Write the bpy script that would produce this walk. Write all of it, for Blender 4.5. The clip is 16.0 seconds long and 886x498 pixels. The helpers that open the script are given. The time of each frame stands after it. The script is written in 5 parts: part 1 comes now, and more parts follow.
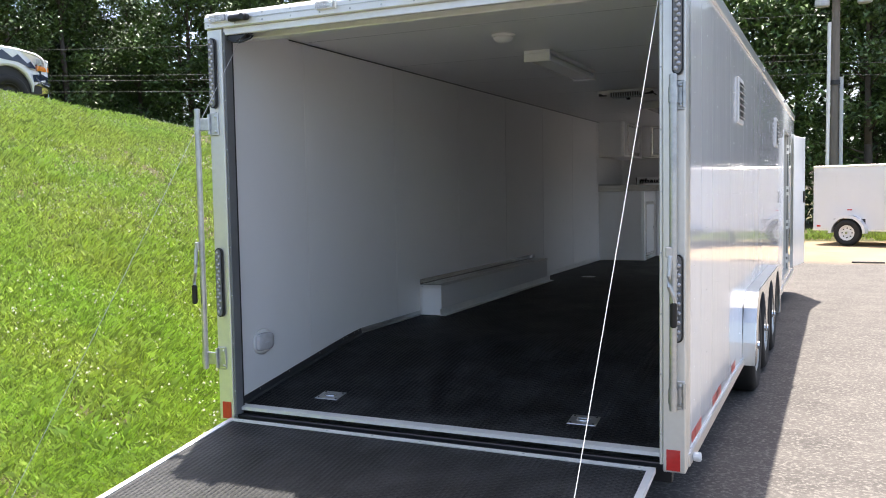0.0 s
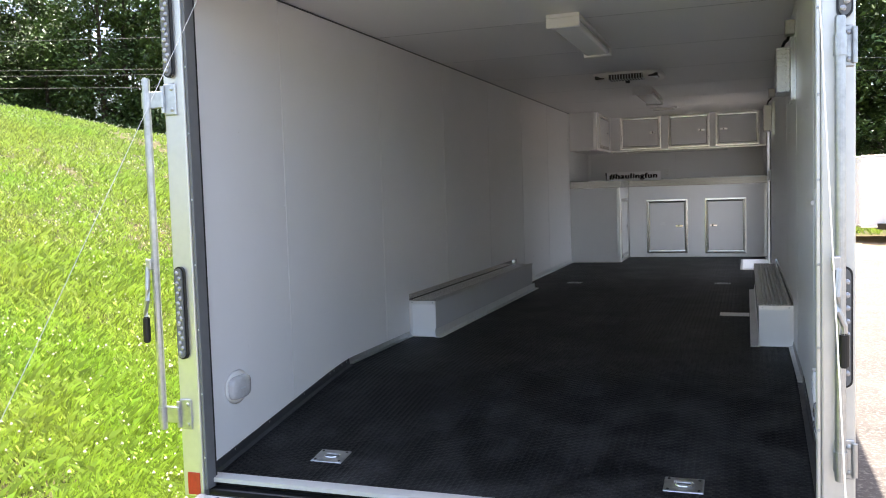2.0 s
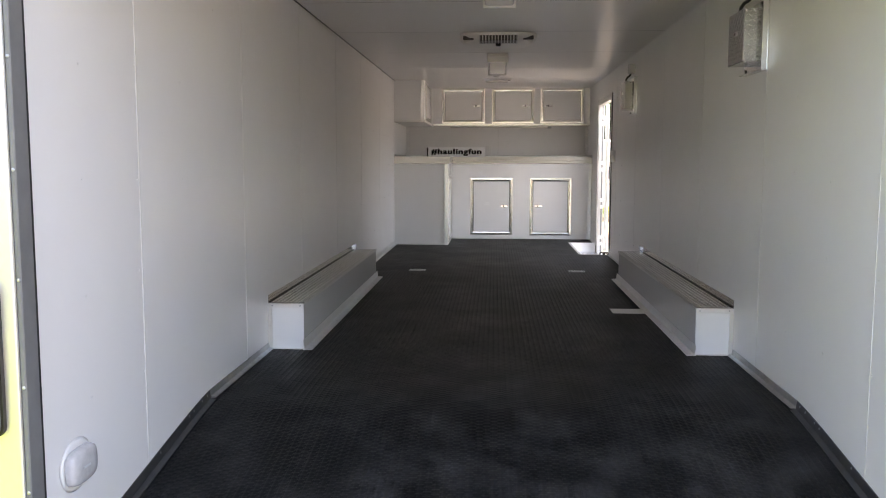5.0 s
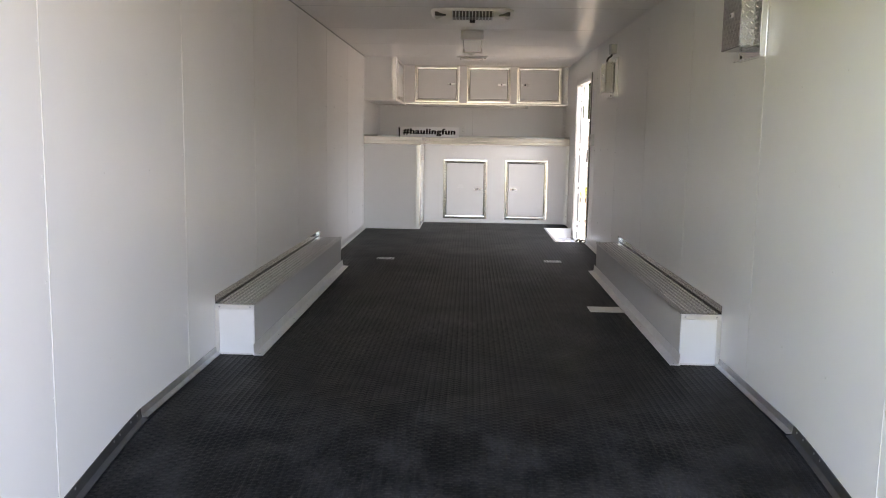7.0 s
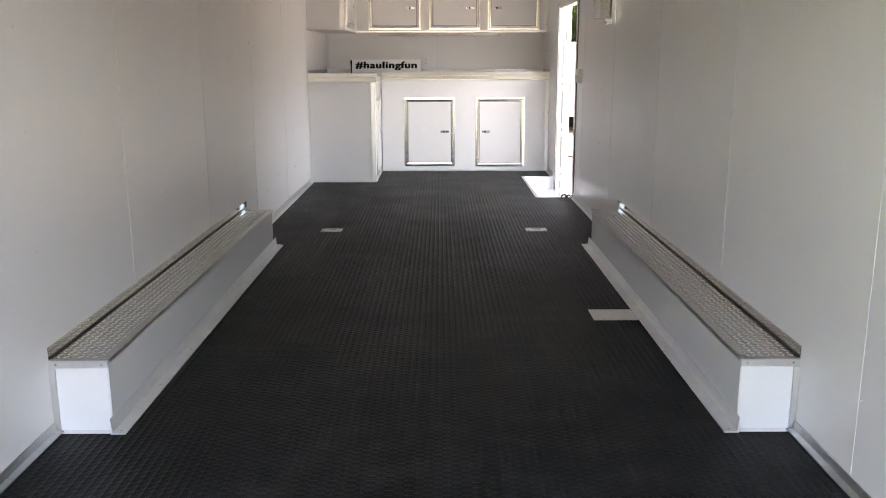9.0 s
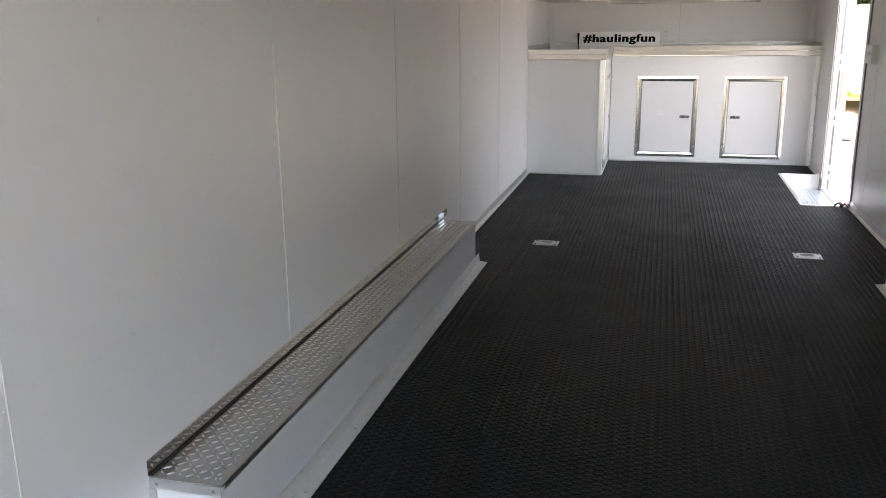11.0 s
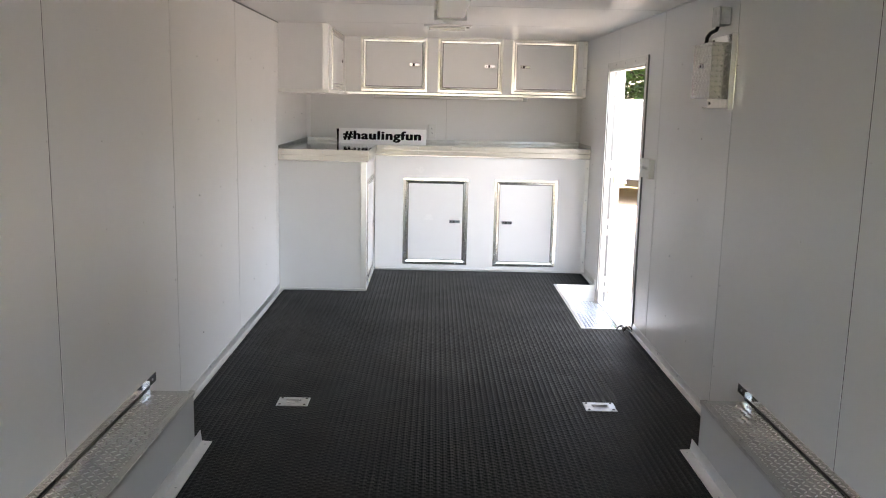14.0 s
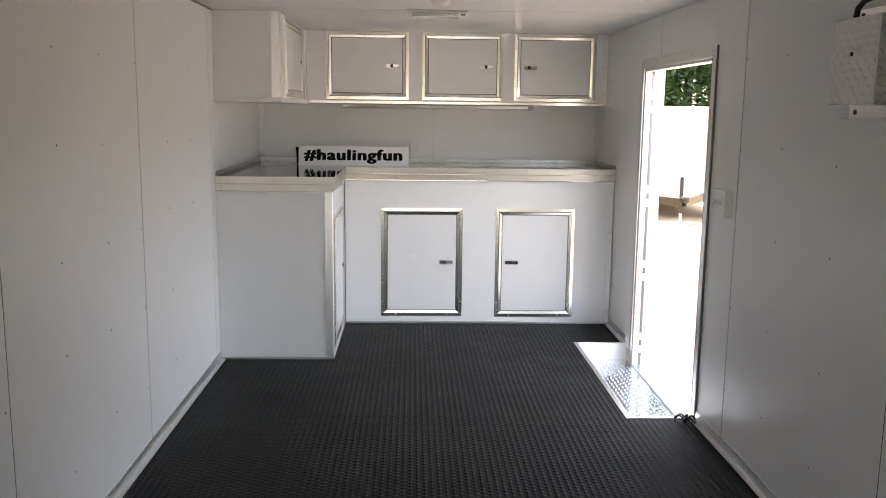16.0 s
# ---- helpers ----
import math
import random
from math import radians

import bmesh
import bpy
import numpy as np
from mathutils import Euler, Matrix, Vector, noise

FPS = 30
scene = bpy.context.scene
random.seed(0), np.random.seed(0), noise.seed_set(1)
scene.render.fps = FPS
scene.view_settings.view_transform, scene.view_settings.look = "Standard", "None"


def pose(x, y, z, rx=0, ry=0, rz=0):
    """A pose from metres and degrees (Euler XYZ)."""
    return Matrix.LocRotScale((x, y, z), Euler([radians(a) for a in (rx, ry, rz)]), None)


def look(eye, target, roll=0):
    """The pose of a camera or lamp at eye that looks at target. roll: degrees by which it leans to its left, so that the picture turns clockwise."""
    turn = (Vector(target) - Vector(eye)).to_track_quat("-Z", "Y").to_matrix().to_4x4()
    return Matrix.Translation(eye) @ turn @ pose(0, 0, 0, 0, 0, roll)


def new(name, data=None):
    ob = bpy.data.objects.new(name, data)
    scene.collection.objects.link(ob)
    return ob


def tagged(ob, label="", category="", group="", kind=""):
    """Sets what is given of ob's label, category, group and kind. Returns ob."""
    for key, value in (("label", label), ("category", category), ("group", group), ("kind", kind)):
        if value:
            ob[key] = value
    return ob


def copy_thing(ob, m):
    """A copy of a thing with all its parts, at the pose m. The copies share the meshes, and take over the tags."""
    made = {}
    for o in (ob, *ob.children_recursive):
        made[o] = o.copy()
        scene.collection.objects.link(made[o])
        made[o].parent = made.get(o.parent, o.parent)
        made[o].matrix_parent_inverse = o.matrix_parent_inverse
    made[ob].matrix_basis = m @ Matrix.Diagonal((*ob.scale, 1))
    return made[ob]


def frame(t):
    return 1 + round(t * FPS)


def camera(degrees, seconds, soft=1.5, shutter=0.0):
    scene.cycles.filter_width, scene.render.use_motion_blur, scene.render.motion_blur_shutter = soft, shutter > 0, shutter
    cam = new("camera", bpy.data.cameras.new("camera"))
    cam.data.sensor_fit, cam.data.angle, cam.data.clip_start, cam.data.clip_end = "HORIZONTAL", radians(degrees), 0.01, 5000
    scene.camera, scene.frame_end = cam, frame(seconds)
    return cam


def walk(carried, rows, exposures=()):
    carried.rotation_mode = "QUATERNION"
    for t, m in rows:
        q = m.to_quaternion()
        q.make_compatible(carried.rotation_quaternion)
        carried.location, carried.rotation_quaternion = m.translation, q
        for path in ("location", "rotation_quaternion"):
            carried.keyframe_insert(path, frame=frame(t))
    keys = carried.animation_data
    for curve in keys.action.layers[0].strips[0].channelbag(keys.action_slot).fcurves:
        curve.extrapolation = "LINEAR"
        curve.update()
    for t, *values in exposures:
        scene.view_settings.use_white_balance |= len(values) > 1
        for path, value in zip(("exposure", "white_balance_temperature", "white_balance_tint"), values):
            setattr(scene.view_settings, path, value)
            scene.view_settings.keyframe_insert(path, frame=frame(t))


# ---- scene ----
cam = camera(54.9, 16.0, soft=1.0)
PATH = [
    (0, (1.898, -3.898, 0.994), (1.057, -2.087, 0.864), -1.0),
    (0.5, (1.724, -3.715, 0.983), (0.849, -1.919, 0.88), -1.9),
    (1, (1.529, -3.441, 1.011), (0.642, -1.65, 0.928), -1.7),
    (1.5, (1.197, -3.255, 0.999), (0.412, -1.418, 0.897), -1.2),
    (2, (0.97, -3.057, 0.983), (0.299, -1.178, 0.851), -1.8),
    (2.5, (0.786, -2.802, 0.99), (0.134, -0.916, 0.851), -1.8),
    (3, (0.565, -2.68, 0.976), (0.024, -0.761, 0.826), -0.7),
    (3.5, (0.35, -2.525, 0.984), (0.025, -0.56, 0.81), -1.1),
    (4, (0.243, -2.348, 0.98), (0.018, -0.37, 0.791), -1.1),
    (4.5, (0.151, -2.173, 1.004), (-0.045, -0.191, 0.813), -0.4),
    (5, (-0.018, -2.094, 1.008), (-0.138, -0.108, 0.803), 0.1),
    (5.2, (-0.066, -2.077, 1.007), (-0.147, -0.09, 0.796), 0.35),
    (7.3, (0.015, -1.517, 1.082), (-0.047, 0.464, 0.813), 0.9),
    (7.5, (0.004, -1.375, 1.06), (-0.064, 0.605, 0.786), 0.8),
    (8, (-0.048, -1.002, 1.131), (-0.08, 0.973, 0.821), -0.2),
    (8.5, (0.01, -0.611, 1.102), (0.036, 1.353, 0.725), -0.8),
    (9, (0.05, -0.27, 1.21), (0.057, 1.682, 0.772), -0.1),
    (9.5, (0.0, 0.108, 1.208), (-0.023, 2.056, 0.756), 0.5),
    (10, (-0.075, 0.446, 1.271), (-0.243, 2.375, 0.77), -0.2),
    (10.2, (-0.076, 0.54, 1.258), (-0.374, 2.438, 0.705), -0.3),
    (12.3, (-0.158, 1.049, 1.378), (-0.703, 2.937, 1.011), -0.2),
    (12.5, (-0.191, 1.112, 1.388), (-0.597, 3.039, 1.042), -0.8),
    (13, (-0.209, 1.249, 1.418), (-0.301, 3.218, 1.08), -1.3),
    (13.5, (-0.095, 1.569, 1.41), (-0.09, 3.539, 1.063), -0.4),
    (14, (-0.076, 1.843, 1.435), (-0.052, 3.813, 1.093), 1.3),
    (14.5, (-0.136, 2.251, 1.452), (-0.041, 4.221, 1.124), 1.3),
    (15, (-0.104, 2.616, 1.426), (0.014, 4.584, 1.09), 0.8),
    (15.5, (-0.074, 2.972, 1.449), (-0.012, 4.94, 1.099), 1.3),
    (16, (-0.127, 3.35, 1.445), (-0.054, 5.322, 1.122), 0.7),
]
EXPOSURES = [
    (0.0, 1.58, 6700, 11), (0.5, 1.65, 6700, 11), (1.0, 1.85, 6750, 12), (1.5, 2.1, 6900, 12), (2.0, 2.3, 7000, 13), (2.5, 2.53, 7050, 14), (3.0, 2.68, 7100, 15),
    (3.5, 2.78, 7400, 16), (4.0, 2.88, 7650, 17), (5.0, 3.08, 7900, 17), (7.5, 3.62, 8050, 17), (8.0, 3.75, 8050, 17), (8.5, 3.85, 8000, 17), (9.0, 3.9, 7950, 17), (10.0, 3.87, 7900, 17), (12.5, 3.5, 7450, 14), (13.0, 3.87, 7500, 14), (14.0, 4.02, 7550, 14), (15.0, 3.73, 7550, 14), (16.0, 3.58, 7550, 14),
]
walk(cam, [(t, look(eye, target, roll)) for t, eye, target, roll in PATH], EXPOSURES)

# ---- light ----
SUN_DIR = Vector((0.11, -0.29, -1.0)).normalized()
world = bpy.data.worlds.new("sky")
scene.world = world
world.use_nodes = True
wn = world.node_tree.nodes
sky = wn.new("ShaderNodeTexSky")
sky.sky_type, sky.sun_disc = "NISHITA", False
sky.sun_elevation, sky.sun_rotation = radians(73), radians(-21)
sky.air_density, sky.dust_density, sky.ozone_density = 0.85, 3.0, 0.8
wn["Background"].inputs["Strength"].default_value = 0.14
world.node_tree.links.new(sky.outputs[0], wn["Background"].inputs["Color"])
sun = new("sun", bpy.data.lights.new("sun", "SUN"))
sun.data.energy, sun.data.angle, sun.data.color = 4.5, radians(0.6), (1.0, 0.955, 0.88)
sun.matrix_world = look((0, 0, 40), Vector((0, 0, 40)) + SUN_DIR)
# added fill lamp, out of view above the side doorway, to brighten the interior
door_fill = new("doorway_fill_light", bpy.data.lights.new("doorway_fill_light", "AREA"))
door_fill.data.shape, door_fill.data.size, door_fill.data.size_y = "RECTANGLE", 1.1, 0.9
door_fill.data.energy, door_fill.data.color = 8.5, (0.96, 0.98, 1.0)
door_fill.matrix_world = look((1.8, 7.7, 2.27), (0.85, 7.98, 1.55))


# ---- materials ----
def mat(name, color, rough=0.5, metal=0.0, vary=0.0, scale=8.0, bump=0.0, bump_scale=60.0, rough_vary=0.0, color2=None, spec=0.5, per_object=0.0, stretch=(1, 1, 1), coat=0.0, trans=0.0):
    """A node material: base colour mixed with a second one by noise at two scales, with uneven gloss and fine relief."""
    m = bpy.data.materials.new(name)
    m.use_nodes = True
    t, bs = m.node_tree, m.node_tree.nodes["Principled BSDF"]
    bs.inputs["Base Color"].default_value = (*color, 1)
    bs.inputs["Roughness"].default_value, bs.inputs["Metallic"].default_value = rough, metal
    bs.inputs["Specular IOR Level"].default_value = spec
    bs.inputs["Coat Weight"].default_value = coat
    bs.inputs["Transmission Weight"].default_value = trans
    co = t.nodes.new("ShaderNodeTexCoord")
    mp = t.nodes.new("ShaderNodeMapping")
    mp.inputs["Scale"].default_value = stretch
    t.links.new(co.outputs["Object"], mp.inputs["Vector"])
    if vary or rough_vary:
        n1 = t.nodes.new("ShaderNodeTexNoise")
        n1.inputs["Scale"].default_value, n1.inputs["Detail"].default_value, n1.inputs["Roughness"].default_value = scale, 8, 0.65
        n2 = t.nodes.new("ShaderNodeTexNoise")
        n2.inputs["Scale"].default_value, n2.inputs["Detail"].default_value = scale * 0.13, 4
        for n in (n1, n2):
            t.links.new(mp.outputs[0], n.inputs["Vector"])
        ad = t.nodes.new("ShaderNodeMath")
        ad.operation = "ADD"
        t.links.new(n1.outputs["Fac"], ad.inputs[0])
        t.links.new(n2.outputs["Fac"], ad.inputs[1])
        rg = t.nodes.new("ShaderNodeMapRange")
        rg.inputs["From Min"].default_value, rg.inputs["From Max"].default_value = 0.7, 1.3
        t.links.new(ad.outputs[0], rg.inputs["Value"])
        if vary:
            mx = t.nodes.new("ShaderNodeMix")
            mx.data_type = "RGBA"
            c2 = color2 or tuple(c * (1 - vary) for c in color)
            mx.inputs["A"].default_value, mx.inputs["B"].default_value = (*color, 1), (*c2, 1)
            t.links.new(rg.outputs[0], mx.inputs["Factor"])
            last = mx.outputs["Result"]
            if per_object:
                oi = t.nodes.new("ShaderNodeObjectInfo")
                hv = t.nodes.new("ShaderNodeHueSaturation")
                r2 = t.nodes.new("ShaderNodeMapRange")
                r2.inputs["To Min"].default_value, r2.inputs["To Max"].default_value = 1 - per_object, 1 + per_object
                t.links.new(oi.outputs["Random"], r2.inputs["Value"])
                t.links.new(r2.outputs[0], hv.inputs["Value"])
                t.links.new(last, hv.inputs["Color"])
                last = hv.outputs[0]
            t.links.new(last, bs.inputs["Base Color"])
        if rough_vary:
            rr = t.nodes.new("ShaderNodeMapRange")
            rr.inputs["To Min"].default_value, rr.inputs["To Max"].default_value = max(0.02, rough - rough_vary), rough + rough_vary
            t.links.new(rg.outputs[0], rr.inputs["Value"])
            t.links.new(rr.outputs[0], bs.inputs["Roughness"])
    if bump:
        n3 = t.nodes.new("ShaderNodeTexNoise")
        n3.inputs["Scale"].default_value, n3.inputs["Detail"].default_value = bump_scale, 5
        t.links.new(mp.outputs[0], n3.inputs["Vector"])
        bp = t.nodes.new("ShaderNodeBump")
        bp.inputs["Strength"].default_value, bp.inputs["Distance"].default_value = bump, 0.01
        t.links.new(n3.outputs["Fac"], bp.inputs["Height"])
        t.links.new(bp.outputs[0], bs.inputs["Normal"])
    return m


def island_tint(m, amount):
    """Vary the colour of a joined mesh piece by piece."""
    t, bs = m.node_tree, m.node_tree.nodes["Principled BSDF"]
    ge, hv, r2 = t.nodes.new("ShaderNodeNewGeometry"), t.nodes.new("ShaderNodeHueSaturation"), t.nodes.new("ShaderNodeMapRange")
    r2.inputs["To Min"].default_value, r2.inputs["To Max"].default_value = 1 - amount, 1 + amount
    t.links.new(ge.outputs["Random Per Island"], r2.inputs["Value"])
    t.links.new(r2.outputs[0], hv.inputs["Value"])
    links = bs.inputs["Base Color"].links
    if links:
        t.links.new(links[0].from_socket, hv.inputs["Color"])
    else:
        hv.inputs["Color"].default_value = bs.inputs["Base Color"].default_value
    t.links.new(hv.outputs[0], bs.inputs["Base Color"])
    return m


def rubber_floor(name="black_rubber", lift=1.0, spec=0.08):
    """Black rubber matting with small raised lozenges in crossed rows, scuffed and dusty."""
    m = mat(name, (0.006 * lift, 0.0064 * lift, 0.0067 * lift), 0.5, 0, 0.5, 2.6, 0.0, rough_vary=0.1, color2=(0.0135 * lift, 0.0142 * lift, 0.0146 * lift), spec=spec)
    t, bs = m.node_tree, m.node_tree.nodes["Principled BSDF"]
    co = t.nodes.new("ShaderNodeTexCoord")
    sp = t.nodes.new("ShaderNodeSeparateXYZ")
    t.links.new(co.outputs["Object"], sp.inputs[0])

    def wave(out, pitch, shift=0.0):
        mu = t.nodes.new("ShaderNodeMath")
        mu.operation = "MULTIPLY_ADD"
        mu.inputs[1].default_value, mu.inputs[2].default_value = 2 * math.pi / pitch, shift
        t.links.new(out, mu.inputs[0])
        si = t.nodes.new("ShaderNodeMath")
        si.operation = "SINE"
        t.links.new(mu.outputs[0], si.inputs[0])
        return si.outputs[0]

    def join(op, a, b):
        n = t.nodes.new("ShaderNodeMath")
        n.operation = op
        for k, v in enumerate((a, b)):
            if isinstance(v, float):
                n.inputs[k].default_value = v
            else:
                t.links.new(v, n.inputs[k])
        return n.outputs[0]

    h = join("MULTIPLY", wave(sp.outputs["X"], 0.056), wave(sp.outputs["Y"], 0.03))
    h = join("MAXIMUM", h, 0.0)
    h = join("MINIMUM", h, 0.32)
    rib = join("MAXIMUM", wave(sp.outputs["X"], 0.028, -math.pi / 2), 0.0)
    h = join("ADD", h, join("MULTIPLY", rib, 0.45))
    fine = t.nodes.new("ShaderNodeTexNoise")
    fine.inputs["Scale"].default_value = 400
    h = join("ADD", h, join("MULTIPLY", fine.outputs["Fac"], 0.12))
    # pale dusty scuffs where feet come in over the ramp
    dn = t.nodes.new("ShaderNodeTexNoise")
    dn.inputs["Scale"].default_value, dn.inputs["Detail"].default_value, dn.inputs["Roughness"].default_value = 4.5, 9, 0.7
    t.links.new(co.outputs["Object"], dn.inputs["Vector"])
    dr = t.nodes.new("ShaderNodeMapRange")
    dr.inputs["From Min"].default_value, dr.inputs["From Max"].default_value, dr.inputs["To Max"].default_value = 0.44, 0.74, 0.85
    t.links.new(dn.outputs["Fac"], dr.inputs["Value"])
    yr = t.nodes.new("ShaderNodeMapRange")
    yr.inputs["From Min"].default_value, yr.inputs["From Max"].default_value = 3.4, 1.4
    t.links.new(sp.outputs["Y"], yr.inputs["Value"])
    dust = t.nodes.new("ShaderNodeMix")
    dust.data_type = "RGBA"
    t.links.new(join("MULTIPLY", dr.outputs[0], yr.outputs[0]), dust.inputs["Factor"])
    t.links.new(bs.inputs["Base Color"].links[0].from_socket, dust.inputs["A"])
    dust.inputs["B"].default_value = (0.05, 0.05, 0.051, 1)
    t.links.new(dust.outputs["Result"], bs.inputs["Base Color"])
    bp = t.nodes.new("ShaderNodeBump")
    bp.inputs["Strength"].default_value, bp.inputs["Distance"].default_value = 0.9, 0.006
    t.links.new(h, bp.inputs["Height"])
    t.links.new(bp.outputs[0], bs.inputs["Normal"])
    return m


def ground_material():
    """Worn asphalt, a strip of tan dirt and gravel at its far side, and turf on the bank and beyond."""
    m = mat("ground", (0.122, 0.111, 0.103), 0.9, 0, 0.3, 22.0, 0.35, 90.0, color2=(0.075, 0.069, 0.065), spec=0.2)
    t, bs = m.node_tree, m.node_tree.nodes["Principled BSDF"]
    asphalt = bs.inputs["Base Color"].links[0].from_socket
    co = t.nodes.new("ShaderNodeTexCoord")
    sp = t.nodes.new("ShaderNodeSeparateXYZ")
    t.links.new(co.outputs["Object"], sp.inputs[0])
    nz = t.nodes.new("ShaderNodeTexNoise")
    nz.inputs["Scale"].default_value, nz.inputs["Detail"].default_value = 0.9, 7
    t.links.new(co.outputs["Object"], nz.inputs["Vector"])
    n2 = t.nodes.new("ShaderNodeTexNoise")
    n2.inputs["Scale"].default_value, n2.inputs["Detail"].default_value = 48, 3
    t.links.new(co.outputs["Object"], n2.inputs["Vector"])

    def ramp(out, lo, hi, wobble=1.2):
        a = t.nodes.new("ShaderNodeMath")
        a.operation = "MULTIPLY_ADD"
        a.inputs[1].default_value = wobble
        t.links.new(nz.outputs["Fac"], a.inputs[0])
        t.links.new(out, a.inputs[2])
        r = t.nodes.new("ShaderNodeMapRange")
        r.inputs["From Min"].default_value, r.inputs["From Max"].default_value = lo, hi
        t.links.new(a.outputs[0], r.inputs["Value"])
        return r.outputs[0]

    def mix(fac, a, b):
        x = t.nodes.new("ShaderNodeMix")
        x.data_type = "RGBA"
        t.links.new(fac, x.inputs["Factor"])
        for k, v in (("A", a), ("B", b)):
            if isinstance(v, tuple):
                x.inputs[k].default_value = (*v, 1)
            else:
                t.links.new(v, x.inputs[k])
        return x.outputs["Result"]

    speck = t.nodes.new("ShaderNodeMapRange")
    speck.inputs["From Min"].default_value, speck.inputs["From Max"].default_value = 0.5, 0.68
    t.links.new(n2.outputs["Fac"], speck.inputs["Value"])
    asphalt = mix(speck.outputs[0], asphalt, (0.19, 0.174, 0.161))
    soil = mix(nz.outputs["Fac"], (0.2, 0.14, 0.08), (0.36, 0.28, 0.19))
    turf = mix(nz.outputs["Fac"], (0.04, 0.06, 0.014), (0.08, 0.058, 0.03))
    c = mix(ramp(sp.outputs["Y"], 15.2, 16.4), asphalt, soil)
    c = mix(ramp(sp.outputs["Y"], 22.6, 23.6), c, turf)
    neg = t.nodes.new("ShaderNodeMath")
    neg.operation = "MULTIPLY"
    neg.inputs[1].default_value = -1
    t.links.new(sp.outputs["X"], neg.inputs[0])
    c = mix(ramp(neg.outputs[0], 1.5, 1.8, 0.8), c, turf)
    t.links.new(c, bs.inputs["Base Color"])
    return m


PANEL = mat("white_wall_panel", (0.82, 0.82, 0.815), 0.36, 0, 0.04, 2.0, 0.05, 14.0, rough_vary=0.06, per_object=0.012)
CEIL = mat("white_ceiling_panel", (0.76, 0.76, 0.755), 0.3, 0, 0.03, 2.0, 0.01, 3.0)
SKIN = mat("white_exterior_skin", (0.86, 0.87, 0.88), 0.13, 0.0, 0.05, 3.0, 0.28, 4.0, rough_vary=0.04, stretch=(1, 0.9, 0.35), coat=0.5)
CAB = mat("white_cabinet_metal", (0.86, 0.865, 0.865), 0.22, 0, 0.04, 4.0, 0.04, 10.0, rough_vary=0.06)
ALU = mat("brushed_aluminium", (0.82, 0.82, 0.81), 0.34, 1, 0.1, 30.0, 0.0, 90.0, rough_vary=0.02, stretch=(1, 1, 0.2))
POST = mat("anodised_post", (0.74, 0.735, 0.7), 0.45, 0.85, 0.08, 25.0, rough_vary=0.06)
FRAME = mat("bright_frame_extrusion", (0.86, 0.84, 0.8), 0.2, 1, 0.06, 30.0, rough_vary=0.015)
COUNTER = mat("polished_counter_sheet", (0.54, 0.52, 0.5), 0.06, 1, 0.12, 10.0, rough_vary=0.025)
TREAD = mat("tread_plate", (0.56, 0.56, 0.55), 0.26, 1, 0.08, 20.0, rough_vary=0.015)
GLOSSW = mat("glossy_white_sheet", (0.8, 0.805, 0.81), 0.16, 0, 0.04, 5.0, rough_vary=0.03, spec=0.5)
GREYSEAL = mat("grey_seal", (0.17, 0.175, 0.175), 0.5, 0, 0.2, 25.0)
BAND = mat("counter_edge_band", (0.56, 0.54, 0.5), 0.42, 1, 0.15, 6.0, rough_vary=0.12, stretch=(1, 1, 4))
JOINT = mat("dark_joint_filler", (0.1, 0.1, 0.1), 0.7, 0, 0.4, 20.0)
SATIN = mat("satin_anodised_aluminium", (0.85, 0.85, 0.84), 0.5, 0.55, 0.1, 25.0, rough_vary=0.08)
POLISH = mat("polished_aluminium", (0.86, 0.86, 0.855), 0.14, 1, 0.06, 14.0, 0.0, 60.0, rough_vary=0.05)
DULL = mat("dull_aluminium", (0.62, 0.62, 0.61), 0.42, 1, 0.2, 20.0, 0.1, 80.0, rough_vary=0.1)
CHROME = mat("chrome", (0.9, 0.9, 0.9), 0.06, 1, 0.04, 10.0)
GALV = mat("galvanised_steel", (0.6, 0.62, 0.63), 0.38, 1, 0.3, 45.0, 0.05, 60.0, rough_vary=0.1)
BLACK = mat("black_plastic", (0.006, 0.006, 0.006), 0.4, 0, 0.4, 20.0, color2=(0.011, 0.011, 0.011))
GASKET = mat("black_gasket_rubber", (0.02, 0.02, 0.021), 0.6, 0, 0.4, 30.0)
STEEL = mat("black_painted_steel", (0.02, 0.02, 0.022), 0.35, 0, 0.4, 12.0, 0.05)
DARKTRIM = mat("dark_anodised_trim", (0.14, 0.145, 0.15), 0.35, 0.8, 0.2, 20.0, rough_vary=0.08)
PLASTIC = mat("white_plastic", (0.8, 0.8, 0.78), 0.35, 0, 0.03, 10.0)
LAMP_LENS = mat("greyed_clear_lens", (0.62, 0.62, 0.63), 0.12, 0, 0.3, 30.0, coat=0.6)
LENS = mat("frosted_lens", (0.78, 0.78, 0.74), 0.25, 0, 0.05, 12.0, coat=0.3)
CLEAR = mat("clear_lens_plastic", (0.85, 0.87, 0.9), 0.06, 0, 0.04, 20.0, trans=0.75)
LED = mat("clear_led_lens", (0.5, 0.5, 0.51), 0.08, 0.4, 0.3, 60.0, coat=1.0)
RED = mat("red_reflective_tape", (0.6, 0.03, 0.025), 0.3, 0, 0.25, 60.0, coat=0.4)
TYRE = mat("tyre_rubber", (0.018, 0.018, 0.018), 0.75, 0, 0.4, 25.0, 0.2, 90.0)
RIMW = mat("white_painted_rim", (0.75, 0.75, 0.74), 0.3, 0, 0.08, 20.0)
RUBBER = rubber_floor()
# lighter, glossier copy of the floor rubber: the ramp's sunlight put into its colour
RAMP_RUBBER = rubber_floor("sunlit_ramp_rubber", 1.5, 0.25)
GROUND = ground_material()
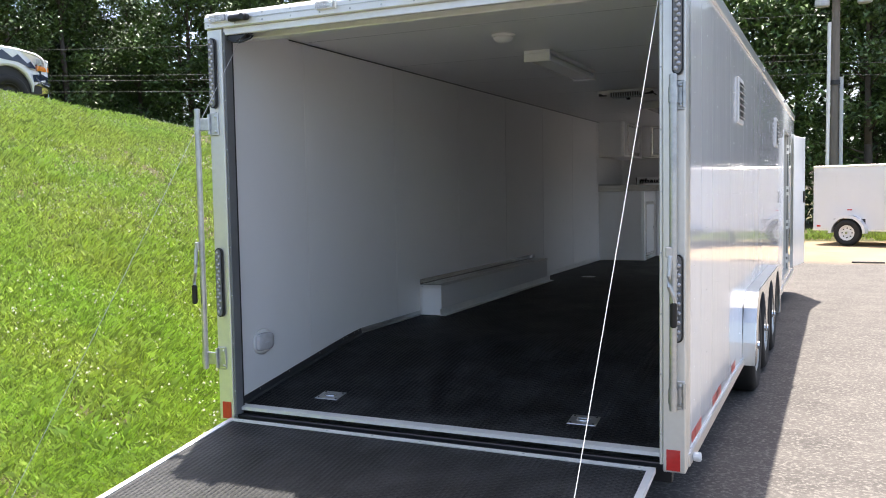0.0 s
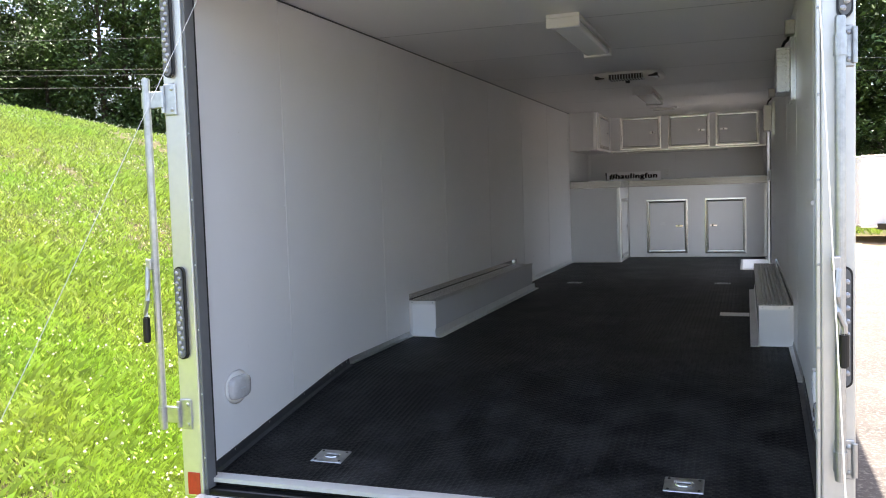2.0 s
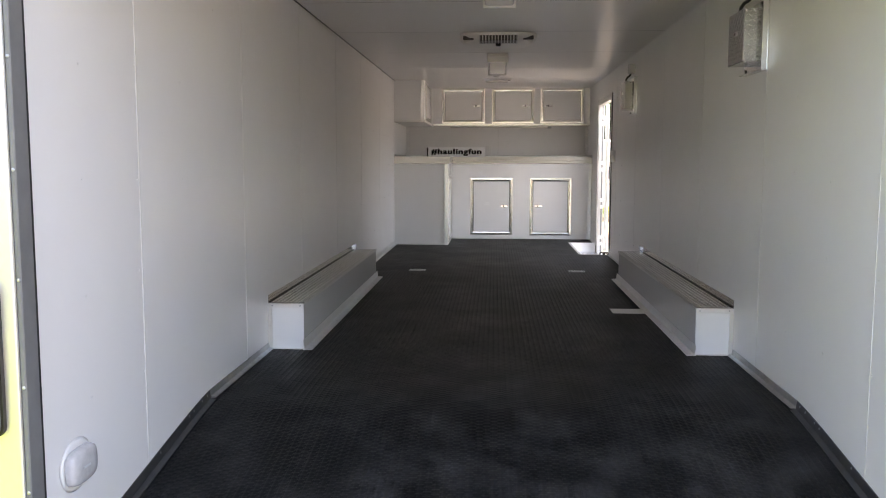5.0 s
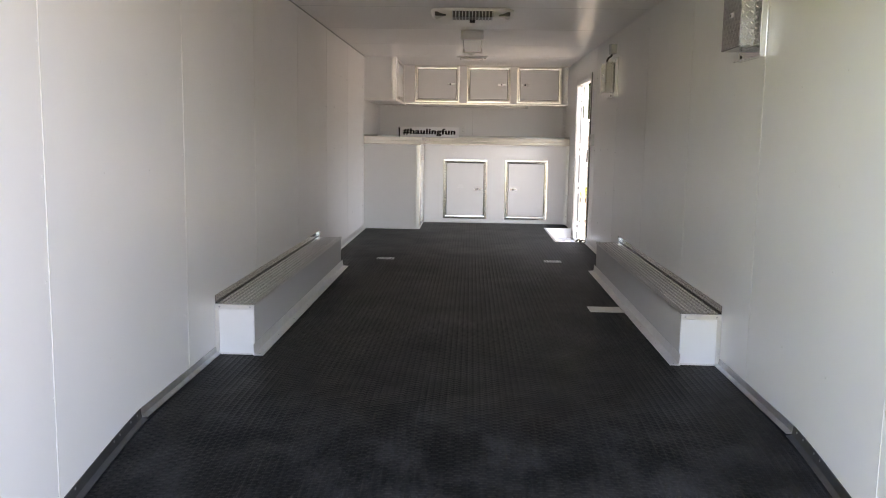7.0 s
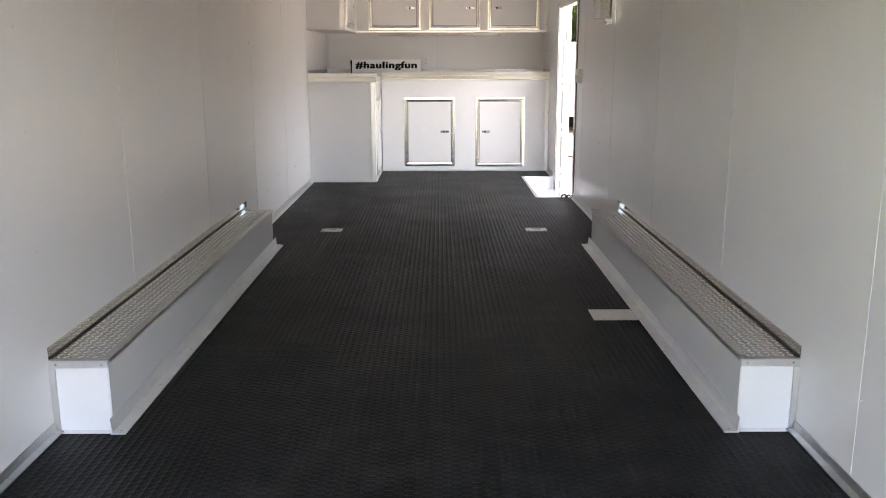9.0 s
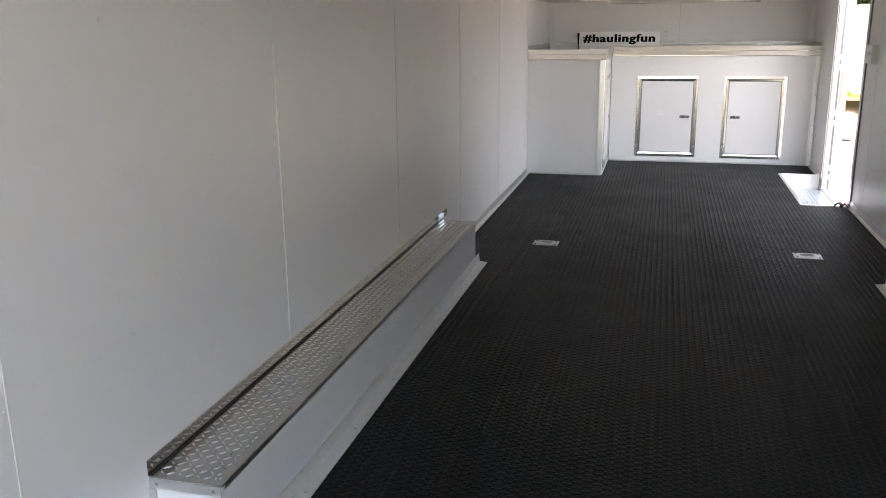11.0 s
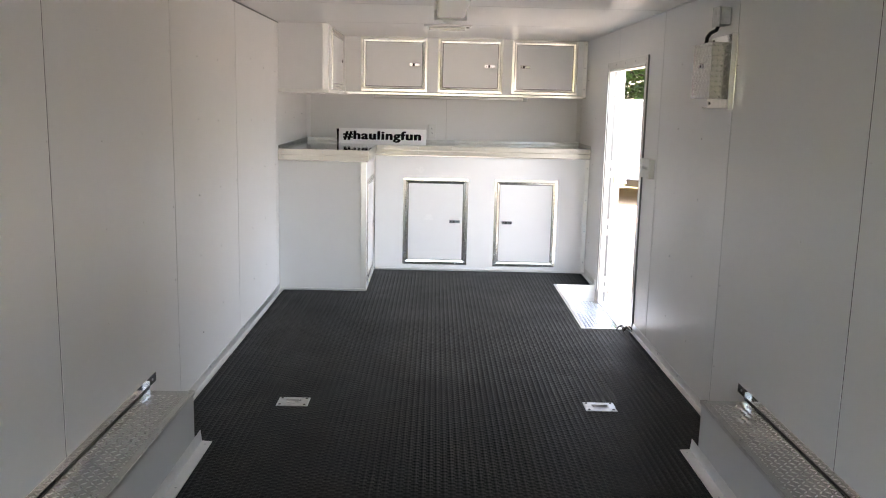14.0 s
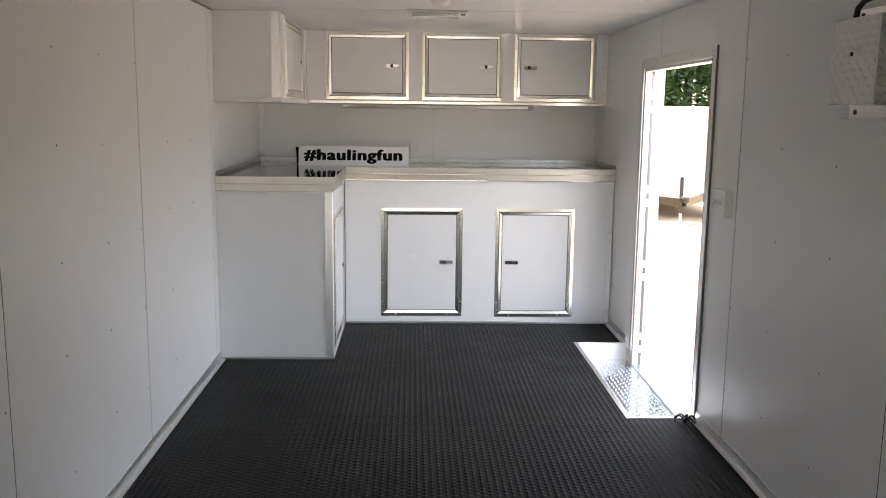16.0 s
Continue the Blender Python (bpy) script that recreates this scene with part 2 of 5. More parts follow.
SIGN = mat("sign_white", (0.92, 0.92, 0.92), 0.5, 0, 0.03, 10.0)
INK = mat("sign_black", (0.003, 0.003, 0.003), 0.75, 0, 0.2, 20.0, spec=0.15)
CABLE = mat("white_coated_cable", (0.72, 0.72, 0.7), 0.4, 0, 0.15, 80.0)
BARK = mat("tree_bark", (0.11, 0.09, 0.07), 0.9, 0, 0.5, 12.0, 0.8, 14.0, stretch=(1, 1, 0.25))
LEAF = island_tint(mat("tree_leaves", (0.085, 0.145, 0.036), 0.42, 0, 0.5, 1.2, spec=0.5, color2=(0.045, 0.085, 0.024), per_object=0.3), 0.6)
GRASS = island_tint(mat("grass_blades", (0.315, 0.49, 0.074), 0.5, 0, 0.4, 0.8, color2=(0.42, 0.475, 0.11)), 0.5)
CLOVER = mat("clover_flowers", (0.55, 0.56, 0.4), 0.8, 0, 0.2, 30.0)
WOODPOLE = mat("weathered_pole_wood", (0.2, 0.18, 0.155), 0.85, 0, 0.4, 16.0, 0.5, 20.0, stretch=(1, 1, 0.1))
GREYMETAL = mat("grey_painted_metal", (0.5, 0.53, 0.55), 0.4, 0, 0.1, 10.0)
PAINT = mat("white_car_paint", (0.75, 0.76, 0.78), 0.2, 0, 0.03, 6.0, coat=1.0)
DECAL = mat("dark_blue_decal", (0.02, 0.03, 0.07), 0.25, 0, 0.3, 5.0, coat=0.6)
AMBER = mat("amber_lens", (0.8, 0.25, 0.04), 0.15, 0, 0.15, 30.0, coat=0.6)
GLASS = mat("dark_car_glass", (0.02, 0.025, 0.03), 0.05, 0, 0.2, 4.0, coat=0.5)
GREY = mat("grey_grille_plastic", (0.1, 0.1, 0.1), 0.5, 0, 0.3, 20.0)


# ---- building helpers ----
def mesh_of(bm, name, material, smooth=False):
    me = bpy.data.meshes.new(name)
    bm.normal_update()
    bm.to_mesh(me)
    bm.free()
    for m in material if isinstance(material, (list, tuple)) else (material,):
        me.materials.append(m)
    if smooth:
        for p in me.polygons:
            p.use_smooth = True
    return me


def part(name, bm, material, parent=None, label="", smooth=False):
    """Link a bmesh as one mesh object under a thing or a part."""
    ob = new(name, mesh_of(bm, name, material, smooth))
    if parent is not None:
        ob.parent = parent
        ob.matrix_parent_inverse = parent.matrix_world.inverted()
    return tagged(ob, label)


def thing(name, label, category, at=(0, 0, 0), group="", kind=""):
    e = new(name)
    e.empty_display_size = 0.1
    e.location = at
    bpy.context.view_layer.update()
    return tagged(e, label, category, group, kind)


def single(name, bm, material, label, category, group="", kind="", smooth=False):
    return tagged(part(name, bm, material, None, "", smooth), label, category, group, kind)


def structure(name, bm, material, label="", category=""):
    return tagged(part(name, bm, material), label, category, "", "structure")


def box(x0, x1, y0, y1, z0, z1, bevel=0.0, bm=None, seg=1):
    bm = bm or bmesh.new()
    vs = [bm.verts.new((x, y, z)) for x in (x0, x1) for y in (y0, y1) for z in (z0, z1)]
    fs = [bm.faces.new([vs[i] for i in f]) for f in ((0, 1, 3, 2), (4, 6, 7, 5), (0, 4, 5, 1), (2, 3, 7, 6), (0, 2, 6, 4), (1, 5, 7, 3))]
    if bevel:
        es = list({e for f in fs for e in f.edges})
        bmesh.ops.bevel(bm, geom=es, offset=bevel, segments=seg, affect="EDGES", profile=0.5)
    return bm


def prism(pts, axis, a, b, bm=None, bevel=0.0):
    """Extrude a closed outline along an axis. pts: pairs on the other two axes in the order x, y, z."""
    bm = bm or bmesh.new()

    def place(p, v):
        c = list(p)
        c.insert("xyz".index(axis), v)
        return c

    lo = [bm.verts.new(place(p, a)) for p in pts]
    hi = [bm.verts.new(place(p, b)) for p in pts]
    fs = [bm.faces.new(lo), bm.faces.new(hi[::-1])]
    n = len(pts)
    for i in range(n):
        fs.append(bm.faces.new((lo[i], hi[i], hi[(i + 1) % n], lo[(i + 1) % n])))
    bmesh.ops.recalc_face_normals(bm, faces=fs)
    if bevel:
        bmesh.ops.bevel(bm, geom=list({e for f in fs for e in f.edges}), offset=bevel, segments=1, affect="EDGES")
    return bm


def cyl(p, q, r, seg=16, bm=None, r2=None, bevel=0.0):
    """A capped cylinder or cone from p to q."""
    bm = bm or bmesh.new()
    p, q = Vector(p), Vector(q)
    rot = (q - p).to_track_quat("Z", "Y").to_matrix().to_4x4()
    out = bmesh.ops.create_cone(bm, cap_ends=True, segments=seg, radius1=r, radius2=r if r2 is None else r2, depth=(q - p).length, matrix=Matrix.Translation((p + q) / 2) @ rot)
    if bevel:
        caps = [e for e in {e for v in out["verts"] for e in v.link_edges} if any(len(f.verts) > 4 for f in e.link_faces)]
        bmesh.ops.bevel(bm, geom=caps, offset=bevel, segments=2, affect="EDGES")
    return bm


def tube(points, r, seg=8, bm=None):
    """A round tube along a line of points."""
    bm = bm or bmesh.new()
    pts = [Vector(p) for p in points]
    rings = []
    for i, p in enumerate(pts):
        d = (pts[min(i + 1, len(pts) - 1)] - pts[max(i - 1, 0)]).normalized()
        q = d.to_track_quat("Z", "Y")
        rings.append([bm.verts.new(p + q @ Vector((r * math.cos(2 * math.pi * k / seg), r * math.sin(2 * math.pi * k / seg), 0))) for k in range(seg)])
    for a, b in zip(rings, rings[1:]):
        for k in range(seg):
            bm.faces.new((a[k], a[(k + 1) % seg], b[(k + 1) % seg], b[k]))
    bm.faces.new(rings[0][::-1])
    bm.faces.new(rings[-1])
    return bm


def dome(center, normal, rx, ry, h, seg=20, rings=5, bm=None):
    """A shallow oval dome standing on a surface."""
    bm = bm or bmesh.new()
    q = Vector(normal).to_track_quat("Z", "Y")
    c = Vector(center)
    rows = []
    for k in range(rings):
        a = (math.pi / 2) * k / rings
        rows.append([bm.verts.new(c + q @ Vector((rx * math.cos(a) * math.cos(2 * math.pi * s / seg), ry * math.cos(a) * math.sin(2 * math.pi * s / seg), h * math.sin(a)))) for s in range(seg)])
    top = bm.verts.new(c + q @ Vector((0, 0, h)))
    for a, b in zip(rows, rows[1:]):
        for s in range(seg):
            bm.faces.new((a[s], a[(s + 1) % seg], b[(s + 1) % seg], b[s]))
    for s in range(seg):
        bm.faces.new((rows[-1][s], rows[-1][(s + 1) % seg], top))
    bm.faces.new(rows[0][::-1])
    return bm


def screws(places, normal, r=0.006, bm=None):
    """Small domed screw heads on a plane."""
    bm = bm or bmesh.new()
    for p in places:
        dome(p, normal, r, r, r * 0.55, 7, 2, bm)
    return bm


def steps(a, b, n):
    return [a + (b - a) * k / (n - 1) for k in range(n)]

# ---- the trailer's shell ----
HW, OUT, LEN, CEIL_Z, ROOF_Z = 1.23, 1.29, 9.6, 1.97, 2.025
TAIL_Y, TAIL_Z = 1.38, -0.212
SEAMS = [0.76, 1.98, 3.2, 4.42, 5.64, 6.86, 8.08]
DOOR = (7.225, 8.39, -0.1, 1.695)
WELL = (0.92, 7.21, 8.52, -0.1)
BOX_Y = (2.36, 5.24)
FLAT_Y = 1.9


def tail(y):
    """The floor's height: level, then bending softly down to the rear sill."""
    return TAIL_Z / TAIL_Y * 0.1 * math.log1p(math.exp((TAIL_Y - y) / 0.1))


bm = bmesh.new()
for x0, x1, y0, y1 in ((-HW, WELL[0], FLAT_Y, LEN), (WELL[0], HW, FLAT_Y, WELL[1]), (WELL[0], HW, WELL[2], LEN)):
    box(x0, x1, y0, y1, -0.09, 0.0, 0, bm)
TAIL_LINE = [0.0, 0.5, 0.8] + steps(0.95, 1.65, 15) + [1.75, FLAT_Y]
prism([(y, tail(y) if y < FLAT_Y else 0.0) for y in TAIL_LINE] + [(FLAT_Y, -0.09), (0.0, TAIL_Z - 0.04)], "x", -HW, HW, bm)
floor = structure("floor", bm, RUBBER, "black rubber trailer floor with raised lozenge tread", "floor")

bm = box(-OUT, OUT, 0.0, LEN + 0.1, ROOF_Z - 0.02, ROOF_Z)
structure("roof", bm, SKIN, "white sheet-metal trailer roof", "roof")
bm = bmesh.new()
cuts = [0.0] + [s + 0.0 for s in SEAMS] + [LEN]
for a, b in zip(cuts, cuts[1:]):
    box(-HW, HW, a + 0.0036, b - 0.0036, CEIL_Z, CEIL_Z + 0.006, 0.0012, bm)
box(-HW, HW, 0, LEN, CEIL_Z + 0.008, ROOF_Z - 0.022, 0, bm)
structure("ceiling", bm, CEIL, "white sheet ceiling with cross seams", "ceiling")
for y in SEAMS:
    structure("ceiling_joint", box(-HW, HW, y - 0.0034, y + 0.0034, CEIL_Z + 0.0006, CEIL_Z + 0.0075), JOINT, "dark line between ceiling sheets", "trim")


def rect_minus(y0, y1, z0, z1, hole):
    """The pieces of a rectangle that are left round a hole that may overlap it."""
    hy0, hy1, hz0, hz1 = hole
    a, b = max(y0, hy0), min(y1, hy1)
    if a >= b:
        return [(y0, y1, z0, z1)]
    out = []
    if y0 < a:
        out.append((y0, a, z0, z1))
    if b < y1:
        out.append((b, y1, z0, z1))
    if hz1 < z1:
        out.append((a, b, hz1, z1))
    if hz0 > z0:
        out.append((a, b, z0, hz0))
    return out


WALL_CUT = (DOOR[0], DOOR[1], DOOR[2] - 0.035, DOOR[3])
WHEEL_HOLE = (BOX_Y[0] + 0.06, BOX_Y[1] - 0.06, -0.4, 0.16)
for side, name in ((-1, "wall_west"), (1, "wall_east")):
    bm = bmesh.new()
    for y0, y1, z0, z1 in rect_minus(0.0, 7.0, -0.25, ROOF_Z - 0.022, WHEEL_HOLE) + (rect_minus(7.0, LEN, -0.25, ROOF_Z - 0.022, WALL_CUT) if side > 0 else [(7.0, LEN, -0.25, ROOF_Z - 0.022)]):
        box(min(side * (HW + 0.008), side * (OUT - 0.008)), max(side * (HW + 0.008), side * (OUT - 0.008)), y0, y1, z0, z1, 0, bm)
    wall = structure(name, bm, DULL, "white panelled trailer side wall", "wall")
    # inner panels
    for a, b in zip(cuts, cuts[1:]):
        bm = bmesh.new()
        z0 = min(0.0, tail(a)) - 0.02
        for y0, y1, p0, p1 in rect_minus(a + 0.0032, b - 0.0032, z0, CEIL_Z, DOOR if side > 0 else (20, 21, 0, 1)):
            box(min(side * HW, side * (HW + 0.007)), max(side * HW, side * (HW + 0.007)), y0, y1, p0, p1, 0.001, bm)
        part("panel", bm, PANEL, wall)
        # joints up to y 3.3 are white and proud, a painted glint along their edges
        if b < LEN:
            for y0, y1, p0, p1 in rect_minus(b - 0.0029, b + 0.0029, z0, CEIL_Z, DOOR if side > 0 else (20, 21, 0, 1)):
                part("joint", box(*sorted((side * (HW + (0.0016 if b > 3.3 else -0.0014)), side * (HW + 0.0075))), y0, y1, p0, p1), JOINT if b > 3.3 else PLASTIC, wall)
    # outer skin sheets
    oc = [0.0, 0.41, 0.82, 1.63, 2.44, 3.25, 4.06, 4.87, 5.68, 6.5, 7.3, 8.1, 8.9, LEN + 0.1]
    for a, b in zip(oc, oc[1:]):
        bm = bmesh.new()
        for q0, q1, q2, q3 in rect_minus(a, b - 0.004, -0.22, ROOF_Z - 0.03, WHEEL_HOLE):
            for y0, y1, p0, p1 in rect_minus(q0, q1, q2, q3, WALL_CUT if side > 0 else (20, 21, 0, 1)):
                box(min(side * (OUT - 0.007), side * OUT), max(side * (OUT - 0.007), side * OUT), y0, y1, p0, p1, 0, bm)
        part("sheet", bm, SKIN, wall)
    # screw heads along the studs, inside and out
    inner = [(side * HW, y, z) for y in [s + d for s in [-0.46] + SEAMS for d in (0.405, 0.81, 1.2)] for z in (0.28, 0.62, 0.96, 1.3, 1.64) if 0.1 < y < 9.5 and not (side > 0 and DOOR[0] - 0.1 < y < DOOR[1] + 0.1)]
    inner = [(x, y + random.uniform(-0.012, 0.012), z + random.uniform(-0.03, 0.03)) for x, y, z in inner]
    tagged(part("screws", screws([p for p in inner if p[1] < 5.4], (-side, 0, 0), 0.0045), SATIN, wall), kind="stuff")
    tagged(part("nail_heads", screws([p for p in inner if p[1] >= 5.4], (-side, 0, 0), 0.0037), GREY, wall), kind="stuff")
    outer = [(side * OUT, y, z) for y in [0.2 + 0.405 * k for k in range(23)] for z in [0.0 + 0.16 * k for k in range(13)] if not (side > 0 and DOOR[0] - 0.05 < y < DOOR[1] + 0.05)]
    tagged(part("rivets", screws(outer, (side, 0, 0), 0.0042), SKIN, wall), kind="stuff")

wall = structure("wall_north", box(-OUT, OUT, LEN + 0.01, LEN + 0.1, -0.25, ROOF_Z - 0.022), DULL, "white panelled trailer front wall behind the cabinets", "wall")
for a, b in ((-HW, 0.02), (0.023, HW)):
    part("panel", box(a, b, LEN, LEN + 0.008, 0.0, CEIL_Z, 0.001), PANEL, wall)

# underbody frame rails and black skirt under the rear sill
structure("sill_beam", box(-HW, HW, -0.05, -0.004, -0.33, TAIL_Z - 0.03, 0.004), STEEL, "black steel sill beam under the rear opening", "sill")
structure("sill_strip", prism([(-0.035, TAIL_Z - 0.006), (-0.035, TAIL_Z + 0.012), (0.0, TAIL_Z + 0.014), (0.035, tail(0.035) + 0.007), (0.035, tail(0.035) + 0.001), (-0.004, TAIL_Z - 0.004)], "x", -HW, HW), SATIN, "aluminium threshold strip", "threshold")
for s in (-1, 1):
    structure("chassis_rail", box(min(s * 0.85, s * 0.95), max(s * 0.85, s * 0.95), 1.5, LEN, -0.3, -0.15), STEEL, "black steel chassis rail", "chassis")

# rear frame: jambs, header and gaskets
for s, n in ((-1, "west"), (1, "east")):
    a, b = sorted((s * 1.195, s * 1.295))
    j = structure("rear_jamb_" + n, box(a, b, -0.085, -0.002, -0.27, 1.92, 0.006, seg=2), POST, "bright anodised aluminium rear door post", "door frame")
    # the west strip is post aluminium; its grey paints the shade on it
    a, b = sorted((s * 1.18, s * 1.194))
    part("gasket", box(a, b, -0.08, -0.016 if s < 0 else -0.068, -0.24, 1.9, 0.003), GREYSEAL if s < 0 else POST, j, "strip of the post, greyed for its shade" if s < 0 else "")
    a, b = sorted((s * 1.184, s * 1.194))
    part("inner_post", box(a, b, -0.0155 if s < 0 else -0.067, -0.0025, -0.2, 1.9), GASKET if s < 0 else PANEL, j)
    a, b = sorted((s * 1.212, s * 1.272))
    part("reflector", box(a, b, -0.0885, -0.0845, -0.26, -0.165, 0.001), RED, j, "red reflective square")
    tagged(part("screws", screws([(s * 1.187, -0.08, z) for z in steps(-0.1, 1.8, 8)], (0, -1, 0), 0.005), GALV, j), kind="stuff")
h = structure("rear_header", prism([(-0.1, 1.922), (-0.1, 1.985), (-0.08, 2.008), (0.02, 2.012), (0.02, 1.922)], "x", -1.3, 1.3, bevel=0.004), SATIN, "white and aluminium header over the rear opening", "door frame")
part("lip", box(-1.19, 1.19, -0.075, -0.05, 1.884, 1.9215, 0.003), SATIN, h)
part("groove", box(-1.3, 1.3, -0.1035, -0.0995, 1.957, 1.962), DULL, h)
tagged(part("screws", screws([(x, -0.1, z) for x in steps(-1.27, 1.27, 15) for z in (1.94, 1.98)], (0, -1, 0), 0.006), GALV, h), kind="stuff")
structure("inner_header", box(-HW, HW, 0.03, 0.11, 1.872, CEIL_Z - 0.002, 0.006), SATIN, "white inner header", "door frame")

# base trims
for s, n in ((-1, "west"), (1, "east")):
    spans = [(FLAT_Y - 0.5, BOX_Y[0] - 0.002), (BOX_Y[1] + 0.002, WELL[1] - 0.01 if s > 0 else 8.16)] + ([(WELL[2] + 0.01, 9.0)] if s > 0 else [])
    for y0, y1 in spans:
        top = 0.034 if y1 < BOX_Y[0] else 0.046
        bm = prism([(s * (HW - 0.001), 0.001), (s * (HW - 0.03), 0.001), (s * (HW - 0.03), 0.005), (s * (HW - 0.009), 0.009), (s * (HW - 0.005), top), (s * (HW - 0.001), top)], "y", y0, y1)
        t = structure("baseboard_" + n, bm, DULL if y1 < BOX_Y[0] else ALU, "aluminium base trim", "baseboard")
        tagged(part("screws", screws([(s * (HW - 0.005), y, top - 0.01) for y in np.arange(y0 + 0.1, y1, 0.4)], (-s, 0, 0), 0.006), GALV, t), kind="stuff")
    bm = bmesh.new()
    vs = []
    line = [0.012, 0.8, 0.95, 1.05, 1.15, 1.22, 1.29, 1.34, 1.399]
    for y in line:
        vs.append([bm.verts.new((s * (HW - dx), y, tail(y) + dz)) for dx, dz in ((0.001, 0.001), (0.03, 0.001), (0.03, 0.005), (0.009, 0.009), (0.005, 0.042), (0.001, 0.042))])
    fs = [bm.faces.new(vs[0]), bm.faces.new(vs[-1][::-1])] + [bm.faces.new((a[i], b[i], b[(i + 1) % 6], a[(i + 1) % 6])) for a, b in zip(vs, vs[1:]) for i in range(6)]
    bmesh.ops.recalc_face_normals(bm, faces=fs)
    t = structure("baseboard_tail_" + n, bm, DARKTRIM, "dark base trim that drops with the floor", "baseboard")
    tagged(part("screws", screws([(s * (HW - 0.005), y, tail(y) + 0.032) for y in (0.2, 0.5, 0.85, 1.15, 1.2, 1.3, 1.36)], (-s, 0, 0), 0.006), GALV, t), kind="stuff")
    # thin dark corner bead under the ceiling
    a, b = sorted((s * (HW - 0.001), s * (HW - 0.007)))
    structure("ceiling_trim_" + n, box(a, b, 0.6, 8.18 if s < 0 else 9.36, CEIL_Z - 0.008, CEIL_Z - 0.001, 0.001), DARKTRIM if s < 0 else ALU, "thin bead along the ceiling", "trim")

# side doorway: jambs through the wall, inner trim, step well
y0, y1, z0, z1 = DOOR
d = structure("door_frame", box(HW + 0.001, OUT + 0.004, y0, y0 + 0.018, z0, z1), ALU, "aluminium frame of the side doorway", "door frame")
# far jamb in duller metal than the rest of the frame, painting its shade
part("jamb", box(HW + 0.001, OUT + 0.004, y1 - 0.018, y1, z0, z1), DULL, d)
part("seal", box(OUT - 0.022, OUT - 0.008, y1 - 0.0215, y1 - 0.0183, z0 + 0.01, z1 - 0.02), GREYSEAL, d, "grey rubber door seal")
for z in (0.05, 0.5, 0.95, 1.5):
    for dz in (-0.04, 0.04):
        part("hinge_leaf", box(OUT - 0.03, OUT + 0.003, y1 - 0.025, y1 - 0.0216, z + dz - 0.022, z + dz + 0.022, 0.001), PLASTIC, d, "white hinge leaf")
# dark outlines down both sides of the inner trim
for y in (y0 - 0.0485, y1 + 0.0305):
    part("bead", box(HW - 0.0105, HW - 0.0006, y, y + 0.003, 0.004, z1 + 0.048), GREYSEAL, d, "thin dark line")
part("bead", box(HW - 0.0135, HW - 0.0122, y1 - 0.004, y1 + 0.001, 0.004, z1 - 0.006), DARKTRIM, d)
part("bead", box(HW - 0.0135, HW - 0.0122, y0 - 0.001, y0 + 0.004, 0.004, z1 - 0.006), DARKTRIM, d)
part("head", box(HW + 0.001, OUT + 0.004, y0 + 0.018, y1 - 0.018, z1 - 0.018, z1), ALU, d)
part("threshold", box(HW + 0.001, OUT + 0.012, y0 + 0.018, y1 - 0.018, z0 - 0.03, z0 + 0.008, 0.003), ALU, d)
part("trim", box(HW - 0.012, HW - 0.0005, y0 - 0.045, y0 + 0.004, 0.0, z1 + 0.05, 0.004), ALU, d)
part("trim", box(HW - 0.012, HW - 0.0005, y1 - 0.004, y1 + 0.03, 0.0, z1 + 0.05, 0.004), ALU, d)
part("trim", box(HW - 0.012, HW - 0.0005, y0 + 0.0045, y1 - 0.0045, z1 - 0.004, z1 + 0.05, 0.004), ALU, d)
tagged(part("screws", screws([(HW - 0.012, y, z1 + 0.025) for y in steps(y0 - 0.02, y1 + 0.01, 5)] + [(HW - 0.012, y0 - 0.02, z) for z in steps(0.1, z1, 6)], (-1, 0, 0), 0.006), GALV, d), kind="stuff")
w = structure("step_well", box(WELL[0], HW, WELL[1], WELL[2], -0.13, WELL[3], 0), POLISH, "shiny aluminium step well inside the doorway", "step")
part("side", box(WELL[0], WELL[0] + 0.004, WELL[1], WELL[2], WELL[3], 0.003), PANEL, w)
part("side", box(WELL[0], HW, WELL[2] - 0.004, WELL[2], WELL[3], 0.003), PANEL, w)
part("side", box(WELL[0], HW, WELL[1], WELL[1] + 0.004, WELL[3], 0.003), PANEL, w)
bm = bmesh.new()
for i in range(11):
    for j in range(46):
        cx, cy, up = WELL[0] + 0.03 + i * 0.025, WELL[1] + 0.06 + j * 0.025, WELL[3] + 0.0005
        a = radians(45 if (i + j) % 2 else -45)
        ux, uy, wx, wy = math.cos(a) * 0.0115, math.sin(a) * 0.0115, -math.sin(a) * 0.0034, math.cos(a) * 0.0034
        v = [bm.verts.new(p) for p in ((cx + ux, cy + uy, up), (cx + wx, cy + wy, up), (cx - ux, cy - uy, up), (cx - wx, cy - wy, up), (cx + ux * 0.5, cy + uy * 0.5, up + 0.0025), (cx - ux * 0.5, cy - uy * 0.5, up + 0.0025))]
        for f in ((0, 1, 4), (1, 2, 5), (1, 5, 4), (2, 3, 5), (3, 0, 4), (3, 4, 5)):
            bm.faces.new([v[q] for q in f])
bmesh.ops.recalc_face_normals(bm, faces=bm.faces)
tagged(part("tread_relief", bm, POLISH, w), kind="stuff")
part("edge_trim", box(WELL[0] - 0.022, WELL[0] + 0.003, WELL[1] - 0.015, WELL[2] + 0.02, 0.001, 0.005, 0.0015), ALU, w)
part("edge_trim", box(WELL[0] + 0.003, HW - 0.002, WELL[2] - 0.003, WELL[2] + 0.02, 0.001, 0.005, 0.0015), ALU, w)
